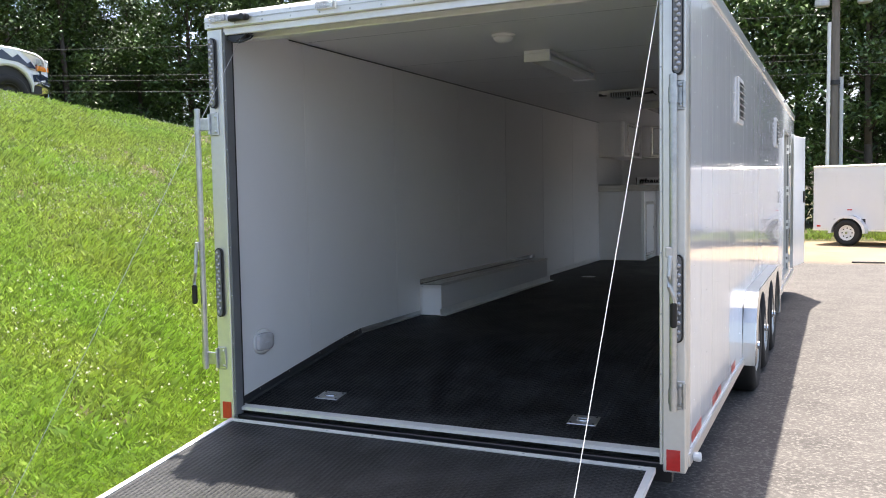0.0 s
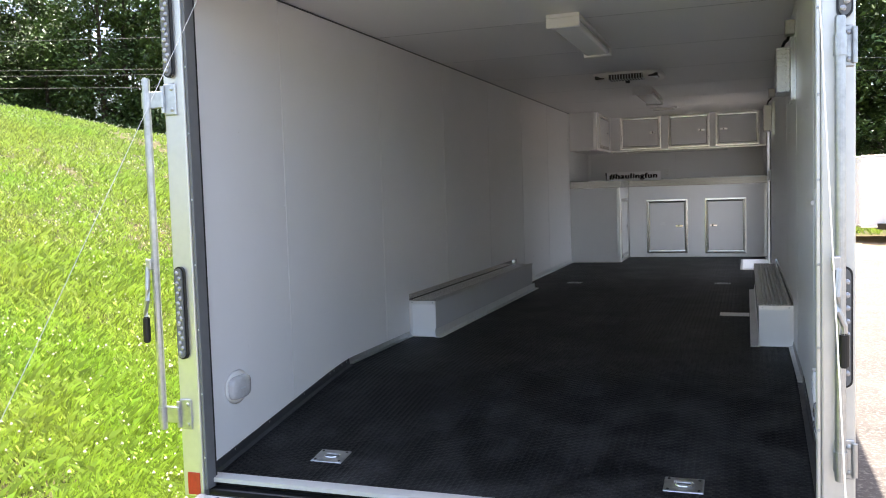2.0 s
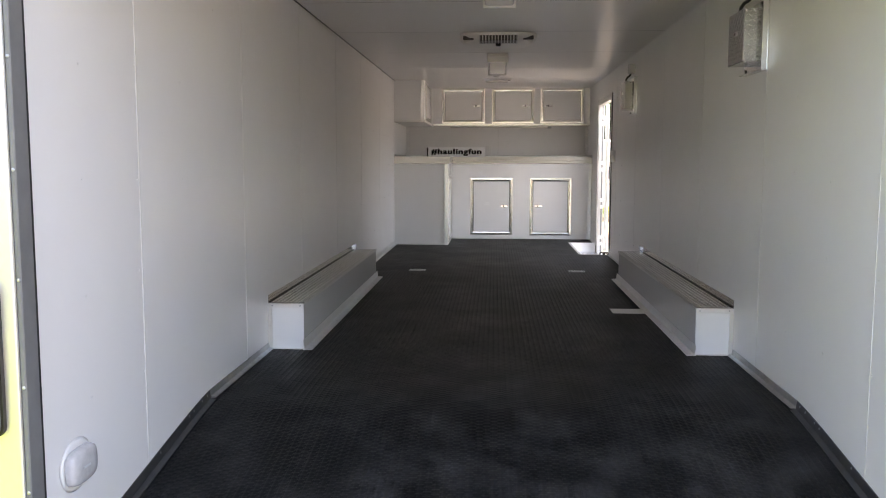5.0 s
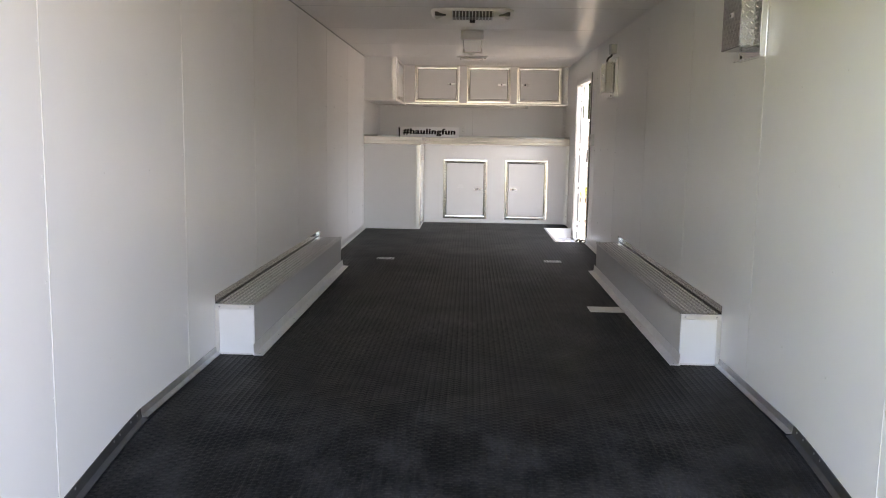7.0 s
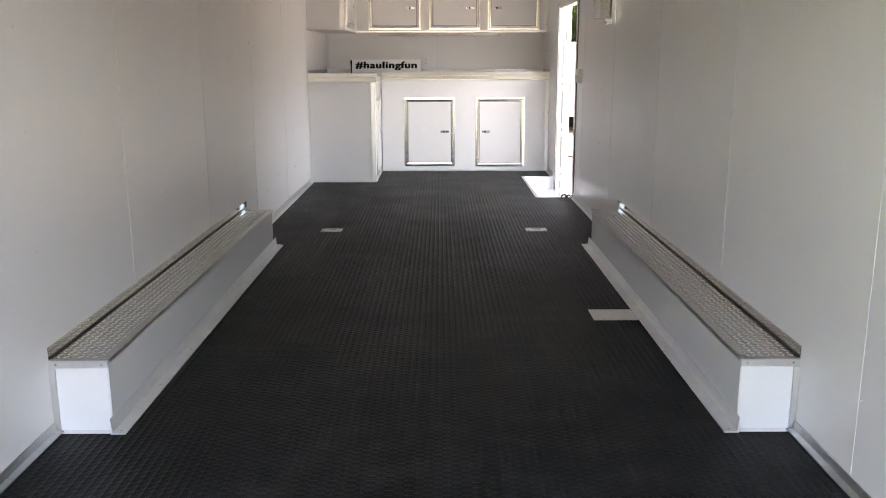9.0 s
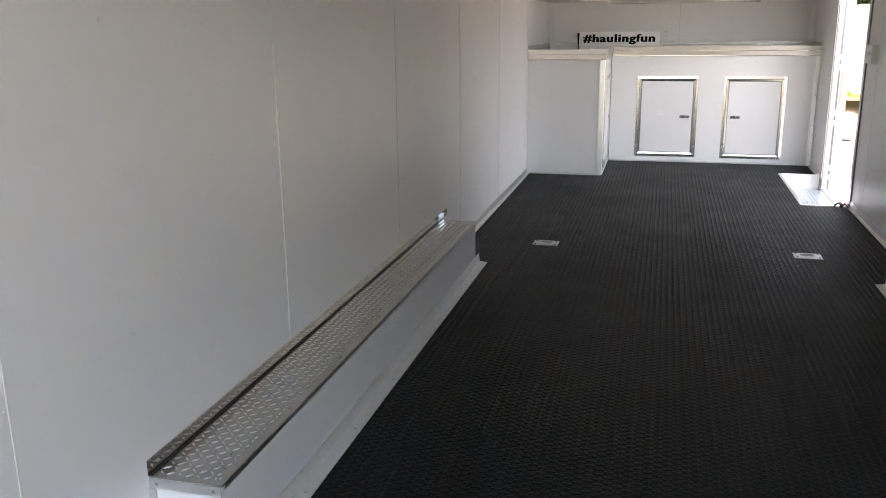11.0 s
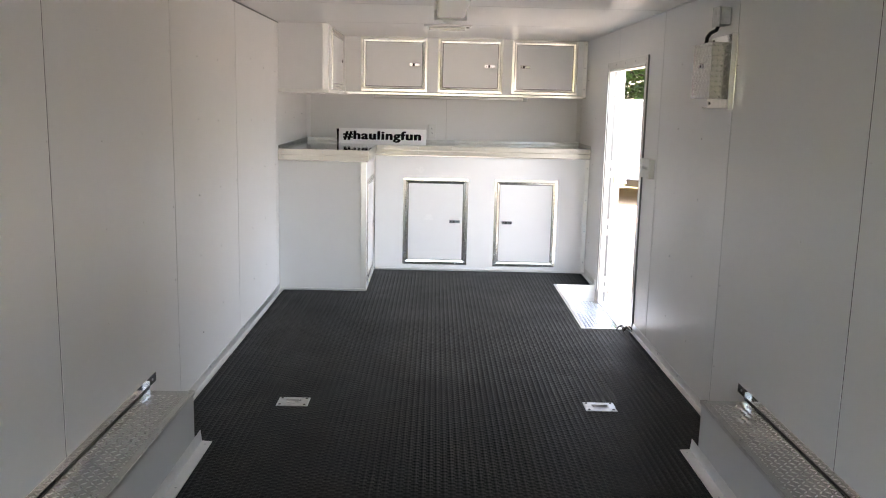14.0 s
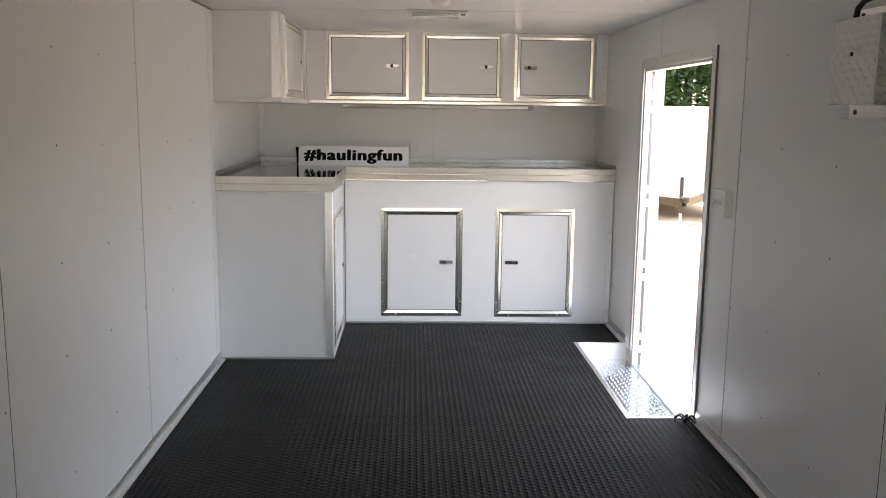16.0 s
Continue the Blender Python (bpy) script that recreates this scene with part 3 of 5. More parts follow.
part("edge_trim", box(WELL[0] + 0.003, HW - 0.036, WELL[1] - 0.015, WELL[1] + 0.003, 0.001, 0.005, 0.0015), ALU, w)


# ---- rear ramp ----
HINGE_Y, HINGE_Z, TOE_Y, TOE_Z, GROUND_Z = -0.1, -0.25, -2.06, -0.525, -0.55


def ramp_z(y):
    return HINGE_Z + (TOE_Z - HINGE_Z) * (HINGE_Y - y) / (HINGE_Y - TOE_Y)


def ramp_bar(x0, x1, y0, y1, up, thick, bm=None):
    return prism([(y0, ramp_z(y0) + up), (y1, ramp_z(y1) + up), (y1, ramp_z(y1) + up - thick), (y0, ramp_z(y0) + up - thick)], "x", x0, x1, bm)


ramp = thing("ramp_door", "lowered ramp door with black rubber tread and white edges", "ramp", (0, HINGE_Y, HINGE_Z))
part("panel", ramp_bar(-1.19, 1.16, TOE_Y, HINGE_Y - 0.012, -0.004, 0.02), STEEL, ramp)
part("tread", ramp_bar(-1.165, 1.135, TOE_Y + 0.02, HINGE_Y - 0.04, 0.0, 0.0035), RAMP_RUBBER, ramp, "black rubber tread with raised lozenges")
for x0, x1 in ((-1.2, -1.166), (1.136, 1.17)):
    part("side_edge", ramp_bar(x0, x1, TOE_Y, HINGE_Y - 0.012, 0.006, 0.024), SATIN, ramp, "bright aluminium edge")
part("hinge_edge", ramp_bar(-1.165, 1.135, HINGE_Y - 0.0395, HINGE_Y - 0.012, 0.005, 0.012), SATIN, ramp)
part("toe_edge", ramp_bar(-1.165, 1.135, TOE_Y, TOE_Y + 0.0195, 0.004, 0.012), ALU, ramp)
part("hinge_tube", cyl((-1.18, HINGE_Y + 0.012, HINGE_Z - 0.016), (1.15, HINGE_Y + 0.012, HINGE_Z - 0.016), 0.014, 12), STEEL, ramp)
tagged(part("screws", screws([(x, HINGE_Y - 0.026, ramp_z(HINGE_Y - 0.026) + 0.005) for x in steps(-1.1, 1.1, 9)], (0, 0, 1), 0.006), GALV, ramp), kind="stuff")

# ramp cables with their pulley covers
for s in (-1, 1):
    top, foot = Vector((s * 1.18 if s > 0 else -1.08, -0.05, 1.88)), Vector((s * 1.15 if s > 0 else -1.18, -1.72, ramp_z(-1.72) + 0.01))
    c = thing("ramp_cable", "thin white coated cable from the header to the ramp", "cable", foot, "ramp cables")
    sag = [top.lerp(foot, k / 12) + Vector((0, 0, -0.02 * math.sin(math.pi * k / 12))) for k in range(13)]
    part("cable", tube(sag, 0.0016 if s > 0 else 0.0012, 8), CABLE if s > 0 else GALV, c)
    part("anchor", cyl(foot - Vector((0, 0, 0.02)), foot + Vector((0, 0, 0.012)), 0.018, 12, None, None, 0.003), GALV, c)
    p = thing("cable_pulley", "dark metal pulley bracket under the header", "bracket", (s * 1.12, -0.03, 1.87), "cable pulleys")
    arc = [(s * 1.19, 1.905), (s * 1.05, 1.905), (s * 1.035, 1.892), (s * 1.06, 1.872), (s * 1.13, 1.845), (s * 1.17, 1.86)]
    part("cheek", prism([(x, z) for x, z in arc], "y", -0.06, -0.05), STEEL, p)
    part("cheek", prism([(x, z) for x, z in arc], "y", -0.022, -0.012), STEEL, p)
    part("guide_loop", tube([(s * 1.17, -0.064, 1.865), (s * 1.12, -0.075, 1.842), (s * 1.06, -0.08, 1.838), (s * 1.005, -0.075, 1.852), (s * 0.998, -0.066, 1.866), (s * 1.03, -0.062, 1.882)], 0.005, 8), STEEL, p)
    part("sheave", cyl((s * 1.1, -0.0495, 1.875), (s * 1.1, -0.0225, 1.875), 0.028, 16), GREY, p)
    k = thing("header_catch", "black plastic catch on the rear header", "catch", (s * 1.05, -0.12, 1.96), "header catches")
    part("body", box(s * 1.05 - 0.065, s * 1.05 + 0.065, -0.135, -0.1005, 1.942, 1.977, 0.012, seg=2), BLACK, k)
    part("knob", cyl((s * 1.05 + 0.04, -0.15, 1.958), (s * 1.05 + 0.04, -0.136, 1.958), 0.017, 14), BLACK, k)
for x in (-1.19, -0.5, 0.0, 0.5):
    k = thing("marker_lamp", "small clear marker lamp on the header", "lamp", (x, -0.1, 1.97), "header marker lamps")
    part("base", box(x - 0.06, x + 0.06, -0.112, -0.1005, 1.948, 1.992, 0.003), PLASTIC, k)
    part("lens", box(x - 0.054, x + 0.054, -0.132, -0.1125, 1.952, 1.988, 0.007, seg=2), CLEAR, k)


def tail_lamp(x, z0, z1):
    k = thing("tail_lamp", "tall narrow oval lamp with staggered clear round lenses", "lamp", (x, -0.085, z0), "tail lamps")
    r = 0.024
    n = 8
    pts = [(x + r * math.cos(a), z1 - r + r * math.sin(a)) for a in steps(0, math.pi, n)] + [(x - r * math.cos(a), z0 + r - r * math.sin(a)) for a in steps(0, math.pi, n)]
    part("housing", prism(pts, "y", -0.1, -0.0855), BLACK, k)
    inner = [(x + (px_ - x) * 0.74, (z0 + z1) / 2 + (pz - (z0 + z1) / 2) * 0.965) for px_, pz in pts]
    cover = part("lens", prism(inner, "y", -0.1065, -0.1002), GREYSEAL, k, "smoky ribbed lens")
    for i, z in enumerate(steps(z0 + 0.028, z1 - 0.028, 17)):
        part("led_lens", dome((x + (0.0055 if i % 2 else -0.0055), -0.1066, z), (0, -1, 0), 0.0108, 0.0108, 0.006, 12, 3), LED, cover, "", True)


for x in (-1.256, 1.262):
    tail_lamp(x, 1.487, 1.872)
    tail_lamp(x, 0.32, 0.71)


def lock_rod(x, y, swing):
    """A cam-bar lock: tube, two hinged brackets and a bent handle with a rubber grip."""
    s = -1 if x < 0 else 1
    k = thing("cam_bar_lock", "galvanised cam bar with a bent grip handle" + (", swung open" if swing else ""), "door lock", (x, y, 0.02), "cam bar locks")
    part("rod", cyl((x, y, 0.02), (x, y, 1.49), 0.0165, 16, None, None, 0.003), GALV, k)
    for z in (0.085, 1.4):
        jx = s * 1.262
        part("hinge_plate", box(jx - 0.03, jx + 0.03, -0.094, -0.0855, z - 0.065, z + 0.065, 0.004), GALV, k)
        tagged(part("bolts", screws([(jx + 0.012, -0.094, z - 0.042), (jx + 0.012, -0.094, z + 0.042)], (0, -1, 0), 0.0095), GALV, k), kind="stuff")
        part("hinge_knuckle", cyl((jx + s * 0.028, -0.1, z - 0.055), (jx + s * 0.028, -0.1, z + 0.055), 0.009, 12), GALV, k)
        if swing:
            a, b = sorted((x + 0.01 * -s, jx + s * 0.02))
            part("arm", box(a, b, min(y, -0.1) - 0.003, max(y, -0.1) + 0.003, z - 0.035, z + 0.035, 0.004), GALV, k)
        part("clamp", cyl((x, y, z - 0.035), (x, y, z + 0.035), 0.021, 16, None, None, 0.003), GALV, k)
    hx = x + (s * 0.012 if swing else -s * 0.014)
    hy = y - 0.02
    part("handle_mount", box(hx - 0.014, hx + 0.014, hy - 0.014, hy + 0.016, 0.7, 0.745, 0.004), DULL, k)
    off = s * 0.022
    part("handle", tube([(hx, hy, 0.725), (hx + off * 0.3, hy - 0.008, 0.7), (hx + off * 0.1, hy - 0.02, 0.62), (hx + off * 0.2, hy - 0.022, 0.575), (hx + off, hy - 0.016, 0.53), (hx + off, hy - 0.014, 0.5)], 0.0105, 8), DULL, k)
    part("grip", cyl((hx + off, hy - 0.014, 0.395), (hx + off, hy - 0.014, 0.505), 0.0155, 12, None, None, 0.005), BLACK, k, "black rubber grip")


lock_rod(-1.362, -0.11, True)
lock_rod(1.247, -0.118, False)


# ---- things inside: wheel boxes ----
def wheel_box(s):
    y0, y1 = BOX_Y
    k = thing("wheel_box", "long white wheel box with a tread-plate top, along the wall", "wheel box", (s * 1.13, (y0 + y1) / 2, 0), "wheel boxes")
    xin = s * 1.035

    def bx(xa, xb, *rest):
        return box(min(xa, xb), max(xa, xb), *rest)

    part("front_panel", bx(xin, xin + s * 0.005, y0 + 0.01, y1 - 0.08, 0.001, 0.247, 0.001), GLOSSW, k)
    part("end_panel", bx(xin + s * 0.005, s * (HW - 0.001), y0 + 0.01, y0 + 0.015, 0.001, 0.247, 0.001), CAB, k)
    part("end_panel", bx(xin + s * 0.005, s * (HW - 0.001), y1 - 0.085, y1 - 0.08, 0.001, 0.247, 0.001), CAB, k)
    part("top_plate", bx(xin - s * 0.003, s * (HW - 0.001), y0 + 0.008, y1 - 0.078, 0.2475, 0.252, 0.001), TREAD, k, "tread-plate top")
    # black strip that paints the shadow line between top plate and wall
    part("wall_gap_shade", bx(s * (HW - 0.0052), s * (HW - 0.011), y0 + 0.01, y1 - 0.08, 0.2522, 0.2555, 0.001), GASKET, k, "thin dark line")
    bm = bmesh.new()
    px = 0.024
    for i in range(7):
        for j in range(int((y1 - y0 - 0.14) / px)):
            cx, cy = xin + s * (0.024 + i * px), y0 + 0.03 + j * px
            a = radians(45 if (i + j) % 2 else -45)
            ux, uy = math.cos(a) * 0.0115, math.sin(a) * 0.0115
            wx, wy = -math.sin(a) * 0.0034, math.cos(a) * 0.0034
            v = [bm.verts.new(p) for p in ((cx + ux, cy + uy, 0.252), (cx + wx, cy + wy, 0.252), (cx - ux, cy - uy, 0.252), (cx - wx, cy - wy, 0.252), (cx + ux * 0.5, cy + uy * 0.5, 0.2545), (cx - ux * 0.5, cy - uy * 0.5, 0.2545))]
            for f in ((0, 1, 4), (1, 2, 5), (1, 5, 4), (2, 3, 5), (3, 0, 4), (3, 4, 5)):
                bm.faces.new([v[q] for q in f])
    bmesh.ops.recalc_face_normals(bm, faces=bm.faces)
    tagged(part("tread_relief", bm, ALU, k), kind="stuff")
    part("wall_flange", bx(s * (HW - 0.005), s * (HW - 0.001), y0 + 0.006, y1 + 0.045, 0.2525, 0.292, 0.001), POLISH, k)
    part("top_edge", bx(xin - s * 0.006, xin + s * 0.022, y0 + 0.004, y1 - 0.077, 0.2523, 0.2555, 0.001), TREAD, k)
    part("edge_seal", bx(xin - s * 0.0065, xin - s * 0.0035, y0 + 0.012, y1 - 0.08, 0.24, 0.2545, 0.0005), DULL, k)
    part("floor_flange", prism([(xin - s * 0.048, 0.0006), (xin - s * 0.048, 0.0045), (xin - s * 0.006, 0.007), (xin - s * 0.001, 0.055), (xin - s * 0.0002, 0.055), (xin - s * 0.0002, 0.0006)], "y", y0 - 0.02, y1 + 0.005), SATIN, k)
    part("end_floor_flange", bx(xin - s * 0.0001, s * (HW - 0.032), y0 - 0.02, y0 + 0.0095, 0.0006, 0.005, 0.001), FRAME, k)
    part("end_top_flange", bx(xin, s * (HW - 0.006), y0 + 0.004, y0 + 0.009, 0.222, 0.247, 0.001), ALU, k)
    part("end_wall_flange", bx(s * (HW - 0.022), s * (HW - 0.001), y0 + 0.004, y0 + 0.009, 0.006, 0.221, 0.001), ALU, k)
    part("far_wall_clip", bx(s * (HW - 0.02), s * (HW - 0.001), y1 - 0.079, y1 - 0.074, 0.2525, 0.29, 0.001), POLISH, k)
    sc = [(s * (HW - 0.005), y, 0.272) for y in steps(y0 + 0.05, y1, 7)]
    bm = screws(sc, (-s, 0, 0), 0.006)
    screws([(xin + s * 0.012, y, 0.2555) for y in steps(y0 + 0.03, y1 - 0.1, 8)], (0, 0, 1), 0.0055, bm)
    screws([(xin - s * 0.027, y, 0.0045) for y in steps(y0, y1 - 0.03, 8)], (0, 0, 1), 0.0055, bm)
    screws([(xin + s * d, y0 + 0.004, 0.235) for d in (0.02, 0.17)], (0, -1, 0), 0.005, bm)
    tagged(part("screws", bm, GALV, k), kind="stuff")


wheel_box(-1)
wheel_box(1)


def tie_down(x, y):
    """A recessed tie-down: flanged pan, its dark hollow and a flat D-ring."""
    slope = math.degrees(math.atan2(-TAIL_Z, TAIL_Y)) if y < TAIL_Y else 0
    m = pose(x, y, tail(y) + 0.0005, slope, 0, 0)
    k = thing("tie_down_ring", "recessed galvanised floor tie-down with a D-ring", "tie-down", m.translation, "floor tie-downs")
    k.matrix_world = m
    bpy.context.view_layer.update()
    bm = bmesh.new()
    ox, oy, ix, iy = 0.072, 0.055, 0.042, 0.03
    o = [bm.verts.new((a * ox, b * oy, 0.003)) for a, b in ((-1, -1), (1, -1), (1, 1), (-1, 1))]
    o2 = [bm.verts.new((a * (ox + 0.003), b * (oy + 0.003), 0.0)) for a, b in ((-1, -1), (1, -1), (1, 1), (-1, 1))]
    i = [bm.verts.new((a * ix, b * iy, 0.0035)) for a, b in ((-1, -1), (1, -1), (1, 1), (-1, 1))]
    d = [bm.verts.new((a * ix * 0.8, b * iy * 0.8, 0.001)) for a, b in ((-1, -1), (1, -1), (1, 1), (-1, 1))]
    for q in range(4):
        w = (q + 1) % 4
        bm.faces.new((o2[q], o2[w], o[w], o[q]))
        bm.faces.new((o[q], o[w], i[w], i[q]))
        bm.faces.new((i[q], i[w], d[w], d[q]))
    bm.faces.new(d)
    bm.transform(m)
    part("pan", bm, GALV, k)
    bm = tube([m @ Vector(p) for p in ((-0.03, 0.012, 0.006), (-0.028, -0.012, 0.006), (-0.014, -0.021, 0.0065), (0.014, -0.021, 0.0065), (0.028, -0.012, 0.006), (0.03, 0.012, 0.006))], 0.0042, 8)
    part("ring", bm, CHROME, k, "bright D-ring")
    bm = box(-0.038, 0.038, 0.008, 0.018, 0.003, 0.009, 0.002)
    bm.transform(m)
    part("bracket", bm, GALV, k)
    bm = screws([(a * 0.058, b * 0.042, 0.003) for a in (-1, 1) for b in (-1, 1)], (0, 0, 1), 0.007)
    bm.transform(m)
    tagged(part("bolts", bm, STEEL, k), kind="stuff")


for x, y in ((-0.728, 5.745), (0.743, 5.75), (-0.775, 0.27), (0.735, 0.27)):
    tie_down(x, y)
k = single("floor_patch_plate", box(0.775, 0.985, 3.575, 3.745, 0.0006, 0.0035, 0.001), ALU, "bright aluminium cover plate flat on the floor", "plate")


# ---- cabinets ----
def framed_door(parent, axis, at, u0, u1, z0, z1, latch_side, latch_z=None, face=-1):
    """A cabinet door: bevelled aluminium frame of four mitred strips round a white leaf, with a paddle latch. axis: the wall's normal."""
    w = 0.045

    def strip(pts, high):
        bm = bmesh.new()
        back = [bm.verts.new(to(u, z, 0.0005)) for u, z in pts]
        front = [bm.verts.new(to(u, z, high[0] if i in (0, 1) else high[1])) for i, (u, z) in enumerate(pts)]
        fs = [bm.faces.new(front), bm.faces.new(back[::-1])] + [bm.faces.new((back[i], back[(i + 1) % 4], front[(i + 1) % 4], front[i])) for i in range(4)]
        bmesh.ops.recalc_face_normals(bm, faces=fs)
        return bm

    def to(u, z, out):
        return (u, at + face * out, z) if axis == "y" else (at + face * out, u, z)

    nrm = (0, face, 0) if axis == "y" else (face, 0, 0)
    door = part("door", box(*((u0 + w, u1 - w, *sorted((at + face * 0.0005, at + face * 0.006)), z0 + w, z1 - w) if axis == "y" else (*sorted((at + face * 0.0005, at + face * 0.006)), u0 + w, u1 - w, z0 + w, z1 - w)), 0.001), CAB, parent)
    inner = 0.02
    # dark plate behind the strips, so that the gaps between them read as dark lines
    part("gap_backing", box(*((u0 + inner - 0.002, u1 - inner + 0.002, *sorted((at + face * 0.0003, at + face * 0.0022)), z0 + inner - 0.002, z1 - inner + 0.002) if axis == "y" else (*sorted((at + face * 0.0003, at + face * 0.0022)), u0 + inner - 0.002, u1 - inner + 0.002, z0 + inner - 0.002, z1 - inner + 0.002))), GREYSEAL, door)
    for pts in (
        [(u0 + inner, z1 - inner), (u1 - inner, z1 - inner), (u1, z1), (u0, z1)],
        [(u0 + inner, z0 + inner), (u1 - inner, z0 + inner), (u1, z0), (u0, z0)],
        [(u0 + inner, z0 + inner), (u0 + inner, z1 - inner), (u0, z1), (u0, z0)],
        [(u1 - inner, z0 + inner), (u1 - inner, z1 - inner), (u1, z1), (u1, z0)],
    ):
        part("frame_strip", strip(pts, (0.0042, 0.0032)), FRAME, door)
    g = inner + 0.0032
    for pts in (
        [(u0 + w - 0.005, z1 - w + 0.005), (u1 - w + 0.005, z1 - w + 0.005), (u1 - g, z1 - g), (u0 + g, z1 - g)],
        [(u0 + w - 0.005, z0 + w - 0.005), (u1 - w + 0.005, z0 + w - 0.005), (u1 - g, z0 + g), (u0 + g, z0 + g)],
        [(u0 + w - 0.005, z0 + w - 0.005), (u0 + w - 0.005, z1 - w + 0.005), (u0 + g, z1 - g), (u0 + g, z0 + g)],
        [(u1 - w + 0.005, z0 + w - 0.005), (u1 - w + 0.005, z1 - w + 0.005), (u1 - g, z1 - g), (u1 - g, z0 + g)],
    ):
        part("inner_strip", strip(pts, (0.0085, 0.011)), FRAME, door)
    sc = [to(u, z, 0.006) for u in steps(u0 + 0.1, u1 - 0.1, 2) for z in (z0 + 0.011, z1 - 0.011)] + [to(u, z, 0.006) for z in steps(z0 + 0.1, z1 - 0.1, 2) for u in (u0 + 0.011, u1 - 0.011)]
    tagged(part("screws", screws(sc, nrm, 0.005), GALV, door), kind="stuff")
    if latch_side:
        lu = (u1 - w - 0.065) if latch_side > 0 else (u0 + w + 0.065)
        lz = latch_z or (z0 + z1) / 2
        a = (lu - 0.045, lu + 0.045)
        depth = sorted((at + face * 0.0063, at + face * 0.0105))
        depth2 = sorted((at + face * 0.0107, at + face * 0.0135))
        rest = lambda q0, q1, dz, dd: (q0, q1, *dd, lz - dz, lz + dz) if axis == "y" else (*dd, q0, q1, lz - dz, lz + dz)
        latch = part("latch", box(*rest(*a, 0.0135, depth), 0.002), CHROME, door, "chrome paddle latch with dark recess")
        part("recess", box(*rest(a[0] + 0.028, a[0] + 0.046, 0.0105, depth2), 0.0005), STEEL, door)
        depth2 = sorted((at + face * 0.0137, at + face * 0.016))
        p0, p1 = (a[0] + 0.05, a[1] - 0.006)
        part("paddle", box(*rest(p0, p1, 0.0095, depth2), 0.001), CHROME, door)
        part("keyhole", box(*rest(a[0] + 0.011, a[0] + 0.018, 0.004, depth2), 0.001), STEEL, door)


CT = 1.062
# base run under the counter
k = thing("base_cabinet", "white metal base cabinet with two latched doors", "cabinet", (0.33, 9.3, 0))
part("body", box(-0.572, HW - 0.004, 9.02, LEN - 0.002, 0.002, CT - 0.085), CAB, k)
framed_door(k, "y", 9.02, -0.334, 0.214, 0.055, 0.792, 1, 0.428)
framed_door(k, "y", 9.02, 0.437, 0.968, 0.05, 0.793, -1, 0.428)
part("toe_trim", box(-0.572, HW - 0.004, 9.012, 9.0195, 0.001, 0.02, 0.002), ALU, k)
part("corner_trim", box(HW - 0.04, HW - 0.004, 9.014, 9.0195, 0.021, CT - 0.085, 0.001), ALU, k)
tagged(part("screws", screws([(HW - 0.02, 9.014, z) for z in steps(0.1, 0.9, 4)], (0, -1, 0), 0.006), GALV, k), kind="stuff")
# return along the wall
k = thing("base_cabinet", "white metal base cabinet at the wall with one side door", "cabinet", (-0.9, 8.6, 0))
part("body", box(-HW + 0.002, -0.582, 8.17, LEN - 0.002, 0.002, CT - 0.085), CAB, k)
framed_door(k, "x", -0.582, 8.27, 8.9, 0.05, 0.83, 1, 0.45, 1)
part("toe_trim", box(-HW + 0.002, -0.582, 8.162, 8.1695, 0.001, 0.02, 0.002), ALU, k)
part("toe_trim", box(-0.5815, -0.574, 8.17, 9.01, 0.001, 0.02, 0.002), ALU, k)
part("corner_trim", box(-0.62, -0.5775, 8.1645, 8.1695, 0.021, CT - 0.086, 0.001), ALU, k)
part("corner_trim", box(-0.5815, -0.5775, 8.17, 8.205, 0.021, CT - 0.086, 0.001), ALU, k)
part("corner_trim", box(-0.5815, -0.577, 8.985, 9.0185, 0.021, CT - 0.086, 0.001), ALU, k)
# L-shaped counter
k = thing("countertop", "polished aluminium L-shaped countertop with banded edges", "countertop", (0, 9.3, CT - 0.08))
outline = [(-HW + 0.002, 8.155), (-0.566, 8.155), (-0.566, 9.0), (HW - 0.002, 9.0), (HW - 0.002, LEN - 0.002), (-HW + 0.002, LEN - 0.002)]
part("top", prism(outline, "z", CT - 0.084, CT), COUNTER, k)
for i, (z0, z1, o) in enumerate(((CT - 0.04, CT + 0.001, 0.005), (CT - 0.08, CT - 0.042, 0.003))):
    part("edge_band", box(-HW + 0.002, -0.566 + o, 8.155 - o, 8.1548, z0, z1, 0.001), BAND, k)
    part("edge_band", box(-0.5658, -0.566 + o, 8.155, 9.0 - o, z0, z1, 0.001), BAND, k)
    part("edge_band", box(-0.566 + o, HW - 0.002, 9.0 - o, 8.9998, z0, z1, 0.001), BAND, k)
bm = screws([(x, 8.15, z) for x in (-1.19, -0.9, -0.61) for z in (CT - 0.02, CT - 0.061)], (0, -1, 0), 0.006)
screws([(x, 8.995, z) for x in steps(-0.5, 1.2, 7) for z in (CT - 0.02, CT - 0.061)], (0, -1, 0), 0.006, bm)
tagged(part("screws", bm, GALV, k), kind="stuff")
part("splash_lip", box(-HW + 0.006, HW - 0.006, LEN - 0.006, LEN - 0.0025, CT + 0.001, CT + 0.026, 0.001), DULL, k)
part("splash_lip", box(-HW + 0.002, -HW + 0.0055, 8.16, LEN - 0.007, CT + 0.001, CT + 0.026, 0.001), DULL, k)
part("splash_lip", box(HW - 0.0055, HW - 0.002, 9.0, LEN - 0.007, CT + 0.001, CT + 0.026, 0.001), DULL, k)
